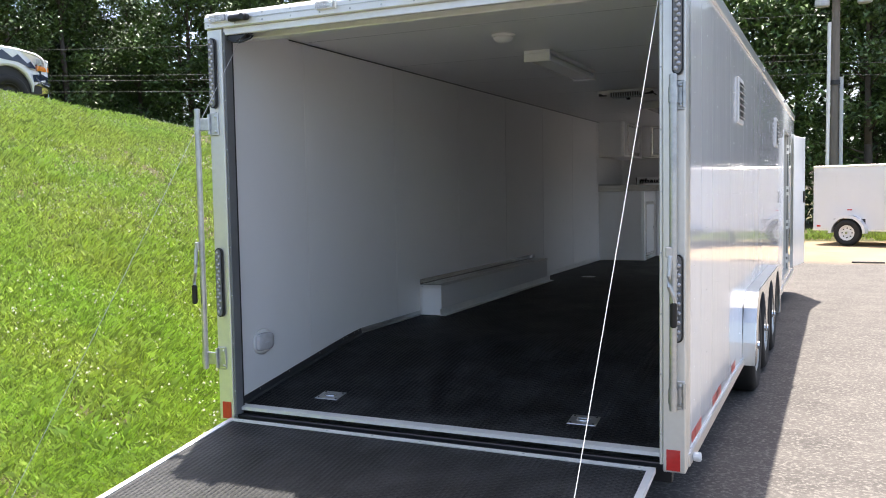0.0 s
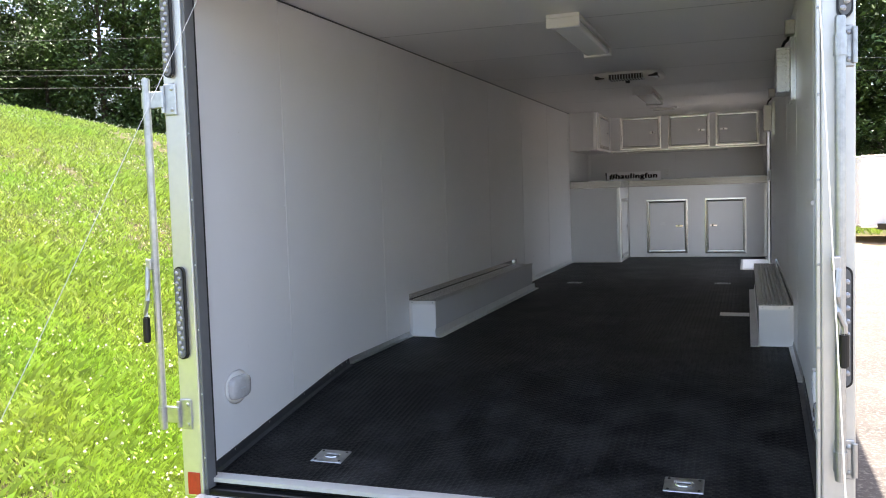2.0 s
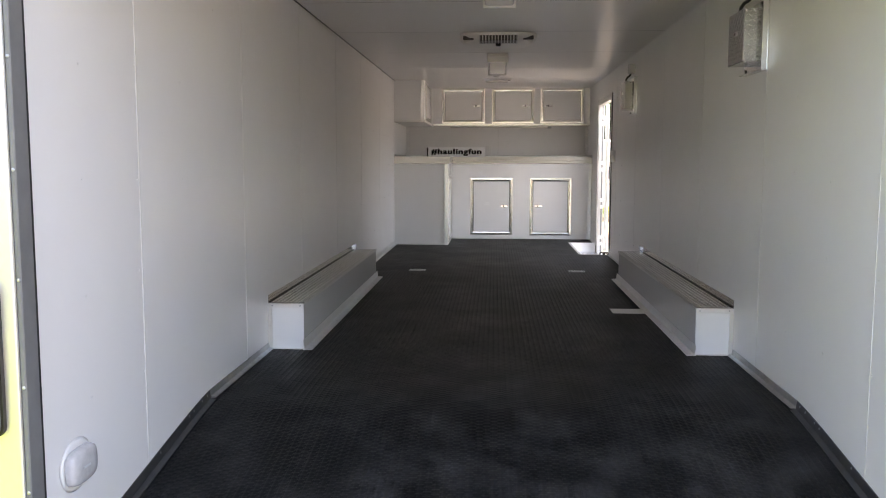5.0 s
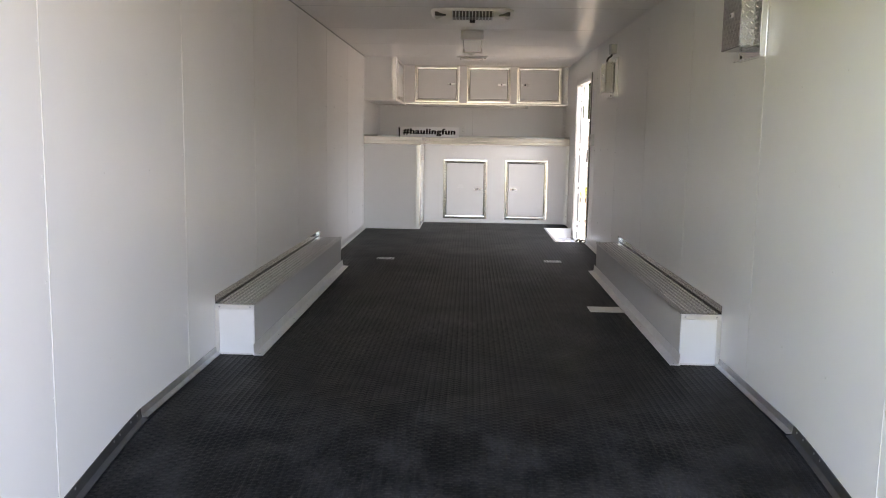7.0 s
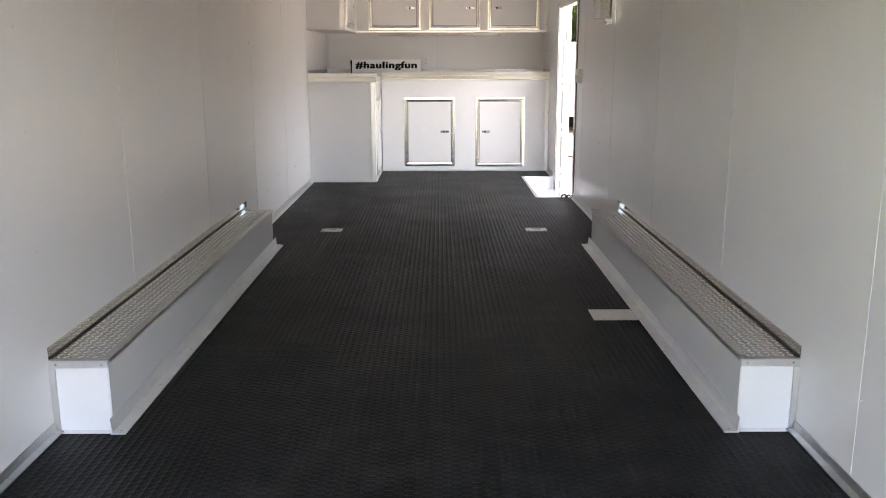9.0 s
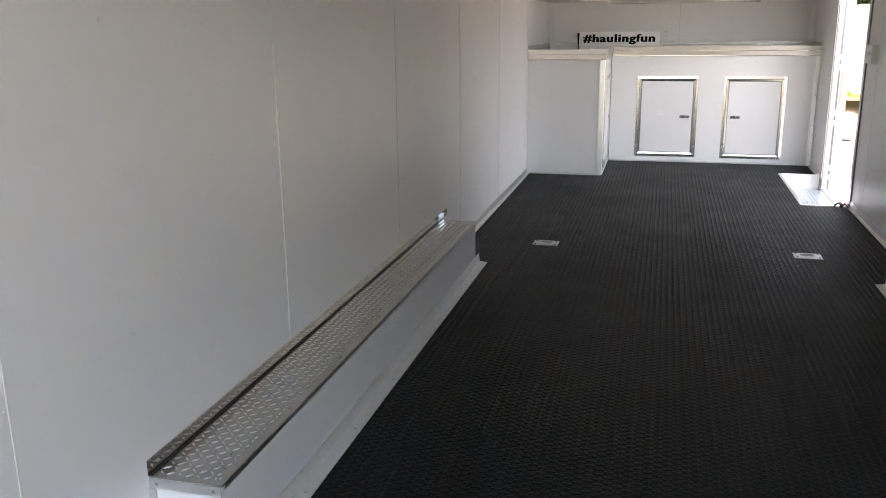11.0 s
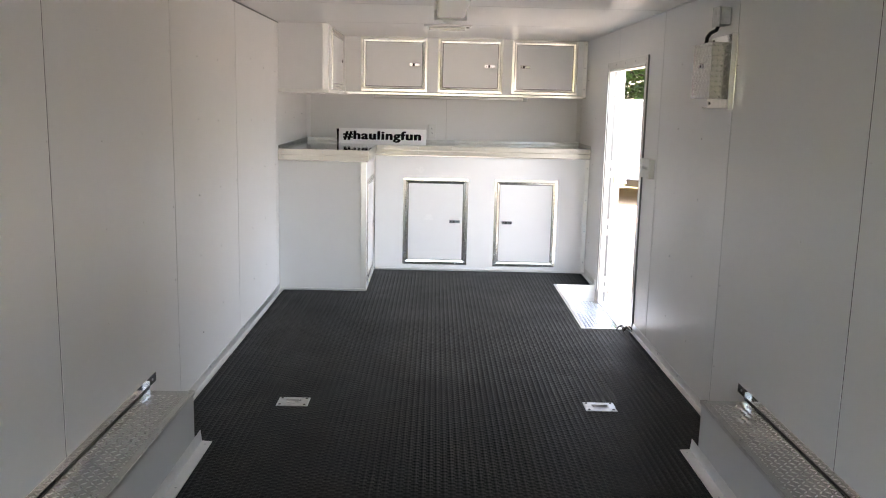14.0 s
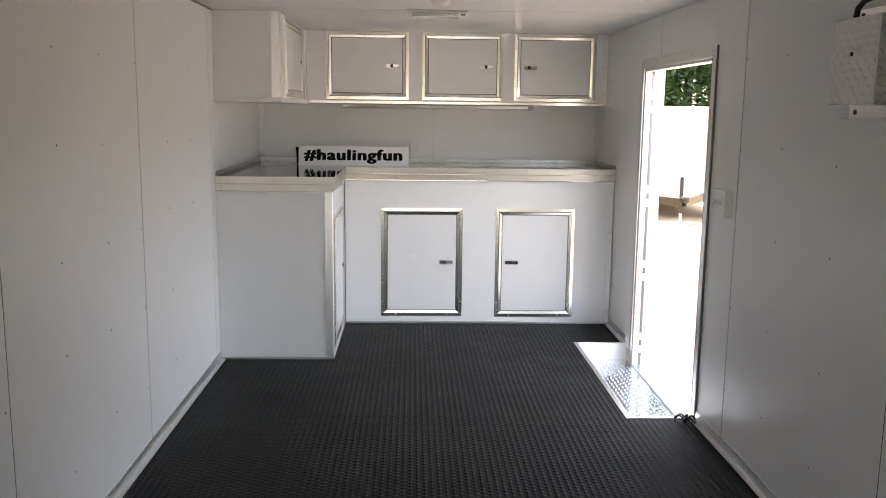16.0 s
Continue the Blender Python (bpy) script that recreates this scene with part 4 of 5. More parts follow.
tagged(part("screws", screws([(x, LEN - 0.006, CT + 0.016) for x in steps(-1.15, 1.15, 12)], (0, -1, 0), 0.0065), GALV, k), kind="stuff")
# upper run
UB = 1.478
k = thing("wall_cabinet", "white metal wall cabinet with three latched doors", "cabinet", (0.2, 9.48, UB))
part("body", box(-0.857, HW - 0.003, 9.375, LEN - 0.002, UB + 0.022, CEIL_Z - 0.002), CAB, k)
for u0, u1, ls in ((-0.728, -0.156, 1), (-0.063, 0.497, 1), (0.577, 1.146, -1)):
    framed_door(k, "y", 9.375, u0, u1, 1.508, 1.966, ls, 1.738)
part("bottom_trim", box(-0.857, HW - 0.003, 9.367, LEN - 0.002, UB, UB + 0.0215, 0.002), FRAME, k)
part("corner_trim", box(HW - 0.038, HW - 0.003, 9.369, 9.3745, UB + 0.022, CEIL_Z - 0.003, 0.001), ALU, k)
tagged(part("screws", screws([(HW - 0.02, 9.369, z) for z in (1.56, 1.74, 1.94)], (0, -1, 0), 0.006), GALV, k), kind="stuff")
k = thing("wall_cabinet", "white metal wall cabinet with a side door", "cabinet", (-1.05, 8.8, UB))
part("body", box(-HW + 0.002, -0.868, 8.195, LEN - 0.002, UB + 0.022, CEIL_Z - 0.002), CAB, k)
framed_door(k, "x", -0.868, 8.42, 9.2, 1.508, 1.955, 1, 1.738, 1)
part("bottom_trim", box(-HW + 0.002, -0.86, 8.187, LEN - 0.002, UB - 0.006, UB + 0.0215, 0.002), PLASTIC, k)
part("corner_trim", box(-0.908, -0.8635, 8.189, 8.1945, UB + 0.022, CEIL_Z - 0.003, 0.001), ALU, k)
part("corner_trim", box(-0.8675, -0.8635, 8.195, 8.24, UB + 0.022, CEIL_Z - 0.003, 0.001), ALU, k)
part("corner_trim", box(-0.8675, -0.8575, 9.33, 9.374, UB + 0.022, CEIL_Z - 0.003, 0.001), ALU, k)
tagged(part("screws", screws([(-0.862, 9.35, z) for z in (1.56, 1.74, 1.94)], (1, 0, 0), 0.006), GALV, k), kind="stuff")
k = thing("strip_light", "slim grey strip light under the wall cabinets", "lamp", (0.05, 9.46, UB))
part("body", box(-0.62, 0.69, 9.44, 9.475, UB - 0.03, UB - 0.0005, 0.006, seg=2), DULL, k)
part("end_cap", box(0.6905, 0.73, 9.438, 9.477, UB - 0.034, UB - 0.0005, 0.004), GREYMETAL, k)
for x in (-1, 1):
    structure("corner_cove", prism([(x * (HW - 0.001), 9.568), (x * (HW - 0.035), LEN - 0.001), (x * (HW - 0.001), LEN - 0.001)], "z", CT + 0.039, UB - 0.007), PANEL, "white corner moulding behind the counter", "trim")

# tent-shaped sign with its lettering
k = thing("tent_sign", "white folded sign with bold black lettering on the counter", "sign", (-0.52, 9.2, CT))
sx0, sx1 = -0.895, -0.152
bm = prism([(9.15, CT + 0.0005), (9.18, CT + 0.128), (9.245, CT + 0.0005), (9.24, CT + 0.0005), (9.18, CT + 0.121), (9.155, CT + 0.0005)], "x", sx0, sx1)
part("board", bm, SIGN, k)
part("back_leaf", prism([(9.188, CT + 0.118), (9.25, CT + 0.0008), (9.256, CT + 0.0008), (9.192, CT + 0.122)], "x", sx0 - 0.022, sx1 - 0.01), INK, k, "dark back leaf")
part("end_panel", prism([(9.157, CT + 0.001), (9.18, CT + 0.116), (9.238, CT + 0.001)], "x", sx0 + 0.004, sx0 + 0.008), INK, k, "dark folded end")
cu = bpy.data.curves.new("lettering", "FONT")
cu.space_character = 1.12
cu.body, cu.size, cu.offset, cu.extrude, cu.align_x, cu.align_y = "#haulingfun", 0.1, 0.0012, 0.0004, "CENTER", "CENTER"
to = new("lettering", cu)
bpy.context.view_layer.update()
me = bpy.data.meshes.new_from_object(to.evaluated_get(bpy.context.evaluated_depsgraph_get()))
bpy.data.objects.remove(to)
me.materials.clear()
me.materials.append(INK)
wid = max(v.co.x for v in me.vertices) - min(v.co.x for v in me.vertices)
tilt = math.degrees(math.atan2(0.128, 0.03))
bold = bmesh.new()
for q, (dx, dy) in enumerate(((-0.0042, -0.0012), (0.0042, 0.0012), (-0.0021, 0.0018), (0.0021, -0.0018), (0.0, 0.0))):
    before = set(bold.verts)
    bold.from_mesh(me)
    for v in set(bold.verts) - before:
        v.co += Vector((dx, dy, 0.0003 * q))
bold.to_mesh(me)
bold.free()
me.transform(pose((sx0 + sx1) / 2, 9.1634, CT + 0.068, tilt, 0, 0) @ Matrix.Diagonal((0.655 / wid, 1.0, 1, 1)))
ob = new("lettering", me)
ob.parent, ob.matrix_parent_inverse = k, k.matrix_world.inverted()
tagged(ob, "bold black lettering")


def outlet(x, y, z, normal, gangs=1, kind_="outlet", deep=0.006):
    """A cover plate with its inserts, on a wall."""
    n = Vector(normal)
    side = Vector((0, 0, 1)).cross(n)
    w = 0.035 + 0.027 * (gangs - 1)

    def slab(u0, u1, z0, z1, d0, d1, bev=0.001):
        a, b = Vector((x, y, z)) + side * u0 + n * d0, Vector((x, y, z)) + side * u1 + n * d1
        lo, hi = [min(p, q) for p, q in zip(a, b)], [max(p, q) for p, q in zip(a, b)]
        return box(lo[0], hi[0], lo[1], hi[1], z + z0, z + z1, bev)

    label = "white double power outlet on the wall" if kind_ == "outlet" else "white plate with toggle switches beside the doorway"
    k = thing("power_outlet" if kind_ == "outlet" else "light_switch", label, "outlet" if kind_ == "outlet" else "switch", (x, y, z))
    part("plate", slab(-w, w, -0.058, 0.058, 0.0005, deep, 0.002), PLASTIC, k)
    for g in range(gangs):
        u = (g - (gangs - 1) / 2) * 0.046 * 1.0
        if kind_ == "outlet":
            for dz in (-0.02, 0.02):
                part("socket", slab(u - 0.016, u + 0.016, dz - 0.014, dz + 0.014, deep + 0.0002, deep + 0.002), PLASTIC, k)
                for du in (-0.006, 0.006):
                    part("slot", slab(u + du - 0.0012, u + du + 0.0012, dz - 0.003, dz + 0.007, deep + 0.0022, deep + 0.0026, 0), STEEL, k)
        else:
            part("insert", slab(u - 0.01, u + 0.01, -0.022, 0.022, deep + 0.0002, deep + 0.0015), PLASTIC, k)
            part("toggle", slab(u - 0.004, u + 0.004, -0.004, 0.012, deep + 0.0017, deep + 0.012), PLASTIC, k)


outlet(-0.105, LEN, 1.165, (0, -1, 0), 1, "outlet", 0.016)
outlet(HW, 6.99, 1.06, (-1, 0, 0), 3, "switch", 0.035)
outlet(HW, 0.395, 0.215, (-1, 0, 0), 1, "outlet", 0.03)
outlet(HW, 0.275, 0.9, (-1, 0, 0), 1, "switch", 0.03)


def courtesy_lamp(s, y, z):
    """A low wall lamp: soft oval base and a squared-off hood that stands proud of it, open at its lower edge."""
    k = thing("courtesy_lamp", "white hooded lamp low on the wall", "lamp", (s * HW, y, z), "low wall lamps")
    part("base", dome((s * (HW - 0.0005), y, z), (-s, 0, 0), 0.096, 0.078, 0.009, 28, 3), PLASTIC, k, "", True)
    bm = bmesh.new()
    rings = []
    for f, out in ((1.0, 0.0), (1.0, 0.012), (0.95, 0.021), (0.84, 0.026), (0.5, 0.029)):
        ring = []
        for q in range(32):
            a = 2 * math.pi * q / 32
            cy = math.copysign(abs(math.cos(a)) ** 0.55, math.cos(a)) * 0.078 * f
            cz = math.copysign(abs(math.sin(a)) ** 0.55, math.sin(a)) * 0.052 * f
            ring.append(bm.verts.new((s * (HW - 0.008 - out), y + cy, z + cz)))
        rings.append(ring)
    for a, b in zip(rings, rings[1:]):
        for q in range(32):
            bm.faces.new((a[q], a[(q + 1) % 32], b[(q + 1) % 32], b[q]))
    bm.faces.new(rings[-1])
    bmesh.ops.recalc_face_normals(bm, faces=bm.faces)
    part("hood", bm, LAMP_LENS, k, "greyish translucent hood", True)
    part("slot", box(min(s * (HW - 0.0375), s * (HW - 0.04)), max(s * (HW - 0.0375), s * (HW - 0.04)), y - 0.03, y + 0.012, z - 0.004, z + 0.003, 0.001), GREYMETAL, k)


courtesy_lamp(-1, 0.245, 0.128)
courtesy_lamp(1, 0.245, 0.128)


# ---- fan covers on the wall ----
def fan_cover(y):
    k = thing("fan_cover", "aluminium tread-plate box over a wall fan", "vent cover", (HW, y, 1.43), "wall fan covers")
    part("back_plate", box(HW - 0.006, HW - 0.0005, y - 0.172, y + 0.19, 1.43, 1.757, 0.002), POLISH, k)
    part("rim", box(HW - 0.03, HW - 0.0062, y - 0.172, y - 0.166, 1.43, 1.757, 0.001), POLISH, k)
    part("rim", box(HW - 0.03, HW - 0.0062, y - 0.165, y + 0.19, 1.43, 1.436, 0.001), POLISH, k)
    body = part("box", box(HW - 0.102, HW - 0.0065, y - 0.122, y + 0.135, 1.472, 1.717, 0.003), TREAD, k, "stamped tread-plate box")
    bm = bmesh.new()
    for face in (0, 1):
        for i in range(5 if face else 11):
            for j in range(11):
                z = 1.48 + j * 0.0225
                a = radians(45 if (i + j) % 2 else -45)
                ux, uz = math.cos(a) * 0.0105, math.sin(a) * 0.0105
                wx, wz = -math.sin(a) * 0.0033, math.cos(a) * 0.0033
                c = (y - 0.109 + i * 0.0235) if not face else (HW - 0.091 + i * 0.019)
                pt = (lambda u, zz, o: (HW - 0.102 - o, u, zz)) if not face else (lambda u, zz, o: (u, y - 0.122 - o, zz))
                v = [bm.verts.new(p) for p in (pt(c + ux, z + uz, 0), pt(c + wx, z + wz, 0), pt(c - ux, z - uz, 0), pt(c - wx, z - wz, 0), pt(c + ux * 0.5, z + uz * 0.5, 0.0012), pt(c - ux * 0.5, z - uz * 0.5, 0.0012))]
                for f in ((0, 1, 4), (1, 2, 5), (1, 5, 4), (2, 3, 5), (3, 0, 4), (3, 4, 5)):
                    bm.faces.new([v[q] for q in f])
    bmesh.ops.recalc_face_normals(bm, faces=bm.faces)
    tagged(part("tread_relief", bm, TREAD, body), kind="stuff")
    part("sticker", box(HW - 0.1052, HW - 0.1044, y - 0.03, y + 0.025, 1.605, 1.625), SIGN, body, "small printed sticker")
    part("print_bar", box(HW - 0.1058, HW - 0.1053, y + 0.002, y + 0.02, 1.609, 1.621), INK, body)
    tagged(part("screws", screws([(HW - 0.006, y + d, z) for d in (-0.13, 0.155) for z in (1.452, 1.738)], (-1, 0, 0), 0.009), STEEL, k), kind="stuff")
    j = thing("junction_box", "small galvanised junction box above the fan cover", "junction box", (HW, y + 0.06, 1.8), "junction boxes")
    part("box", box(HW - 0.05, HW - 0.0005, y - 0.05, y + 0.05, 1.795, 1.875, 0.004), GALV, j)
    part("cover", box(HW - 0.054, HW - 0.0502, y - 0.054, y + 0.054, 1.791, 1.879, 0.002), GALV, j)
    part("cable", tube([(HW - 0.03, y + 0.03, 1.8), (HW - 0.034, y + 0.045, 1.78), (HW - 0.05, y + 0.07, 1.77), (HW - 0.06, y + 0.085, 1.75), (HW - 0.062, y + 0.09, 1.715)], 0.009, 8), BLACK, j, "short black cable")


fan_cover(2.142)
fan_cover(5.79)


# ---- on the ceiling ----
def ceiling_fixture(y0, y1):
    k = thing("ceiling_light", "long white boxed tube light on the ceiling, unlit", "lamp", (0, (y0 + y1) / 2, CEIL_Z), "tube lights")
    part("tray", box(-0.095, 0.095, y0, y1, CEIL_Z - 0.022, CEIL_Z - 0.0005, 0.003), PLASTIC, k)
    part("diffuser", box(-0.085, 0.085, y0 + 0.022, y1 - 0.022, CEIL_Z - 0.068, CEIL_Z - 0.0225, 0.018, seg=3), LENS, k, "ribbed translucent cover")
    for a, b in ((y0, y0 + 0.0215), (y1 - 0.0215, y1)):
        part("end_cap", box(-0.095, 0.095, a, b, CEIL_Z - 0.078, CEIL_Z - 0.0225, 0.003), PLASTIC, k)


ceiling_fixture(1.78, 3.0)
ceiling_fixture(5.7, 6.92)
for y, r in ((1.13, 0.075), (7.45, 0.06)):
    k = thing("smoke_dome", "small round white dome on the ceiling", "lamp", (0, y, CEIL_Z), "ceiling domes")
    part("base", cyl((0, y, CEIL_Z - 0.014), (0, y, CEIL_Z - 0.0005), r, 28, None, None, 0.003), PLASTIC, k, "", False)
    part("dome", dome((0, y, CEIL_Z - 0.0142), (0, 0, -1), r * 0.86, r * 0.86, 0.04, 24, 5), PLASTIC, k, "", True)
k = thing("ceiling_lamp", "flat white two-tube lamp on the ceiling", "lamp", (0, 8.12, CEIL_Z))
part("base", box(-0.17, 0.17, 8.05, 8.19, CEIL_Z - 0.014, CEIL_Z - 0.0005, 0.004), PLASTIC, k)
part("lens", box(-0.135, 0.125, 8.062, 8.178, CEIL_Z - 0.034, CEIL_Z - 0.0145, 0.008, seg=2), LENS, k)
part("switch", box(0.131, 0.155, 8.1, 8.13, CEIL_Z - 0.02, CEIL_Z - 0.0145, 0.002), GREY, k)

k = thing("air_conditioner", "white ceiling air conditioner shroud with dark grilles", "air conditioner", (0, 4.7, CEIL_Z))
rim = [(0.3 * math.copysign(abs(math.cos(a)) ** 0.45, math.cos(a)), 4.72 + 0.3 * math.copysign(abs(math.sin(a)) ** 0.45, math.sin(a))) for a in [2 * math.pi * q / 40 for q in range(40)]]
bm = bmesh.new()
rows = [[bm.verts.new((x * f, 4.72 + (y - 4.72) * f, CEIL_Z - d)) for x, y in rim] for f, d in ((1.0, 0.0005), (1.0, 0.014), (0.93, 0.034), (0.74, 0.058))]
for a, b in zip(rows, rows[1:]):
    for q in range(40):
        bm.faces.new((a[q], a[(q + 1) % 40], b[(q + 1) % 40], b[q]))
bm.faces.new(rows[-1])
bm.faces.new(rows[0][::-1])
bmesh.ops.recalc_face_normals(bm, faces=bm.faces)
part("shroud", bm, PLASTIC, k, "", True)
part("intake", box(-0.145, 0.145, 4.43, 4.6, CEIL_Z - 0.062, CEIL_Z - 0.018, 0.004), BLACK, k, "dark intake grille")
for q in range(13):
    x = -0.14 + q * 0.0233
    part("slat", box(x - 0.0035, x + 0.0035, 4.424, 4.595, CEIL_Z - 0.066, CEIL_Z - 0.02, 0.001), GREYMETAL, k)
for s in (-1, 1):
    g = part("outlet", box(min(s * 0.185, s * 0.265), max(s * 0.185, s * 0.265), 4.47, 4.66, CEIL_Z - 0.05, CEIL_Z - 0.02, 0.004), BLACK, k, "dark air outlet")
    for q in range(6):
        y = 4.485 + q * 0.03
        part("slat", box(min(s * 0.185, s * 0.265), max(s * 0.185, s * 0.265), y - 0.003, y + 0.003, CEIL_Z - 0.054, CEIL_Z - 0.0505, 0.001), PLASTIC, k)
part("knob", cyl((0.0, 4.6, CEIL_Z - 0.082), (0.0, 4.6, CEIL_Z - 0.0585), 0.02, 16, None, None, 0.003), BLACK, k, "black control knob")

# a dark knotted tie on the floor beside the doorway
k = thing("cord_knot", "small knot of black cord on the floor by the doorway", "cord", (1.17, 7.17, 0))
for q in range(6):
    a = q * 1.05 + 0.4
    part("loop", tube([(1.165 + 0.055 * f * math.cos(a + 0.9 * f), 7.15 + 0.05 * f * math.sin(a + 0.9 * f), 0.005 + 0.028 * math.sin(f * 3)) for f in steps(0, 1, 8)], 0.005, 6), BLACK, k)

# ---- outside of the trailer ----
k = thing("fender", "polished aluminium triple wheel fender on the trailer side", "fender", (OUT, 3.8, -0.3))
fy0, fy1, ftop = 2.42, 5.24, 0.25
nose = [(0.0, -0.26), (0.006, -0.1), (0.03, 0.04), (0.075, 0.14), (0.14, 0.205), (0.22, 0.24), (0.32, ftop)]
pts_out = [(fy0 + d, z) for d, z in nose] + [(fy1 - d, z) for d, z in nose[::-1]]
mid_y, mid_z = (fy0 + fy1) / 2, -0.26
under = [(mid_y + (y - mid_y) * 0.994, mid_z + (z - mid_z) * 0.985) for y, z in pts_out]
part("top", prism(pts_out + under[::-1], "x", OUT + 0.001, OUT + 0.0848), ALU, k)
WHEELS = (2.95, 3.83, 4.71)
arcs = []
for c in WHEELS:
    arcs += [(c - 0.41 * math.cos(a), -0.2 + 0.41 * math.sin(a)) for a in steps(radians(-6), math.pi + radians(6), 15)]
poly = pts_out + arcs[::-1]
part("face", prism(poly, "x", OUT + 0.085, OUT + 0.092), POLISH, k, "scalloped fender face")


def wheel(c, r, w, rim_mat, rim_r, axis_out, label, group):
    """A trailer wheel: rounded tyre, dished rim with holes, hub cap. axis_out: unit vector of the axle, outwards."""
    k = thing("trailer_wheel", label, "wheel", (c[0], c[1], c[2] - r), group)
    q = Vector(axis_out).to_track_quat("Z", "Y").to_matrix().to_4x4()
    m = Matrix.Translation(c) @ q
    prof = [(rim_r, -w * 0.46), (r * 0.9, -w * 0.5), (r * 0.985, -w * 0.38), (r, -w * 0.2), (r, w * 0.2), (r * 0.985, w * 0.38), (r * 0.9, w * 0.5), (rim_r, w * 0.46)]
    seg = 36

    def lathe(prof, closed=True):
        bm = bmesh.new()
        rings = [[bm.verts.new((a * math.cos(2 * math.pi * s / seg), a * math.sin(2 * math.pi * s / seg), z)) for s in range(seg)] for a, z in prof]
        pairs = list(zip(rings, rings[1:])) + ([(rings[-1], rings[0])] if closed else [])
        for a, b in pairs:
            for s in range(seg):
                bm.faces.new((a[s], a[(s + 1) % seg], b[(s + 1) % seg], b[s]))
        bmesh.ops.recalc_face_normals(bm, faces=bm.faces)
        bm.transform(m)
        return bm

    part("tyre", lathe(prof), TYRE, k, "black tyre", True)
    rim = part("rim", lathe([(rim_r, -w * 0.3), (rim_r, w * 0.44), (rim_r * 0.94, w * 0.46), (rim_r * 0.88, w * 0.34), (rim_r * 0.7, w * 0.2), (rim_r * 0.4, w * 0.26), (0.02, w * 0.26), (0.02, -w * 0.3)]), rim_mat, k, "", True)
    for a in range(8):
        t = 2 * math.pi * a / 8
        p = m @ Vector((rim_r * 0.62 * math.cos(t), rim_r * 0.62 * math.sin(t), w * 0.22))
        p2 = m @ Vector((rim_r * 0.62 * math.cos(t), rim_r * 0.62 * math.sin(t), w * 0.26))
        part("vent_hole", cyl(p, p2, rim_r * 0.09, 10), BLACK, rim)
    part("hub_cap", cyl(m @ Vector((0, 0, w * 0.24)), m @ Vector((0, 0, w * 0.55)), rim_r * 0.2, 16, None, rim_r * 0.15), CHROME, k)


for y in WHEELS:
    wheel((1.255, y, GROUND_Z + 0.35), 0.35, 0.2, DULL, 0.2, (1, 0, 0), "black trailer tyre on an aluminium rim", "trailer wheels")
structure("bottom_rail", box(OUT - 0.004, OUT + 0.012, 0.0, fy0 - 0.002, -0.262, -0.205, 0.003), ALU, "aluminium rail along the trailer's lower edge", "trim")
structure("bottom_rail_front", box(OUT - 0.004, OUT + 0.012, fy1 + 0.002, LEN + 0.1, -0.262, -0.205, 0.003), ALU, "aluminium rail along the trailer's lower edge", "trim")
structure("roof_rail", box(OUT - 0.002, OUT + 0.014, 0.0, LEN + 0.1, ROOF_Z - 0.06, ROOF_Z + 0.012, 0.004), ALU, "aluminium rail along the roof edge", "trim")
structure("roof_rail_west", box(-OUT - 0.014, -OUT + 0.002, 0.0, LEN + 0.1, ROOF_Z - 0.06, ROOF_Z + 0.012, 0.004), ALU, "aluminium rail along the roof edge", "trim")
structure("corner_post", box(OUT - 0.001, OUT + 0.004, -0.004, 0.05, -0.205, ROOF_Z - 0.06, 0.001), ALU, "aluminium corner strip", "trim")
for y in (0.12, 0.22, 0.85, 1.0, 1.75, 6.2):
    single("reflector_strip", box(OUT + 0.0005, OUT + 0.002, y, y + (0.09 if y < 0.2 else 0.2), -0.185, -0.135, 0), RED, "red reflective tape strip low on the trailer side", "reflector", "reflective strips")
for y in (2.135, 5.795):
    k = thing("side_vent", "white louvred exhaust vent on the trailer side", "vent", (OUT, y, 1.44), "side vents")
    part("frame", box(OUT + 0.0005, OUT + 0.014, y - 0.15, y + 0.15, 1.42, 1.72, 0.004), PLASTIC, k)
    part("opening", box(OUT + 0.0142, OUT + 0.016, y - 0.12, y + 0.12, 1.45, 1.69, 0), BLACK, k, "dark fan opening")
    for q in range(6):
        z = 1.47 + q * 0.04
        part("louvre", prism([(OUT + 0.0162, z - 0.008), (OUT + 0.026, z - 0.014), (OUT + 0.028, z - 0.011), (OUT + 0.0162, z - 0.001)], "y", y - 0.118, y + 0.118), PLASTIC, k)
for y in (3.9, 6.9):
    k = single("marker_light", box(OUT + 0.0142, OUT + 0.03, y - 0.05, y + 0.05, ROOF_Z - 0.045, ROOF_Z - 0.012, 0.006), CLEAR, "small clear clearance light at the roof edge", "lamp", "roof edge lights")
single("pipe_cap", cyl((1.303, 0.09, -0.238), (1.338, 0.09, -0.238), 0.022, 14, None, None, 0.004), PLASTIC, "white plastic pipe end at the lower corner", "pipe cap")

# open side door, folded forward on its hinges
k = thing("side_door", "white side door standing wide open", "door", (OUT + 0.02, DOOR[1], DOOR[2]))
dm = pose(OUT + 0.024, DOOR[1] + 0.012, 0, 0, 0, -8)


def dpart(name, bm, m, label="", parent=None):
    bm.transform(dm)
    return part(name, bm, m, parent or k, label)


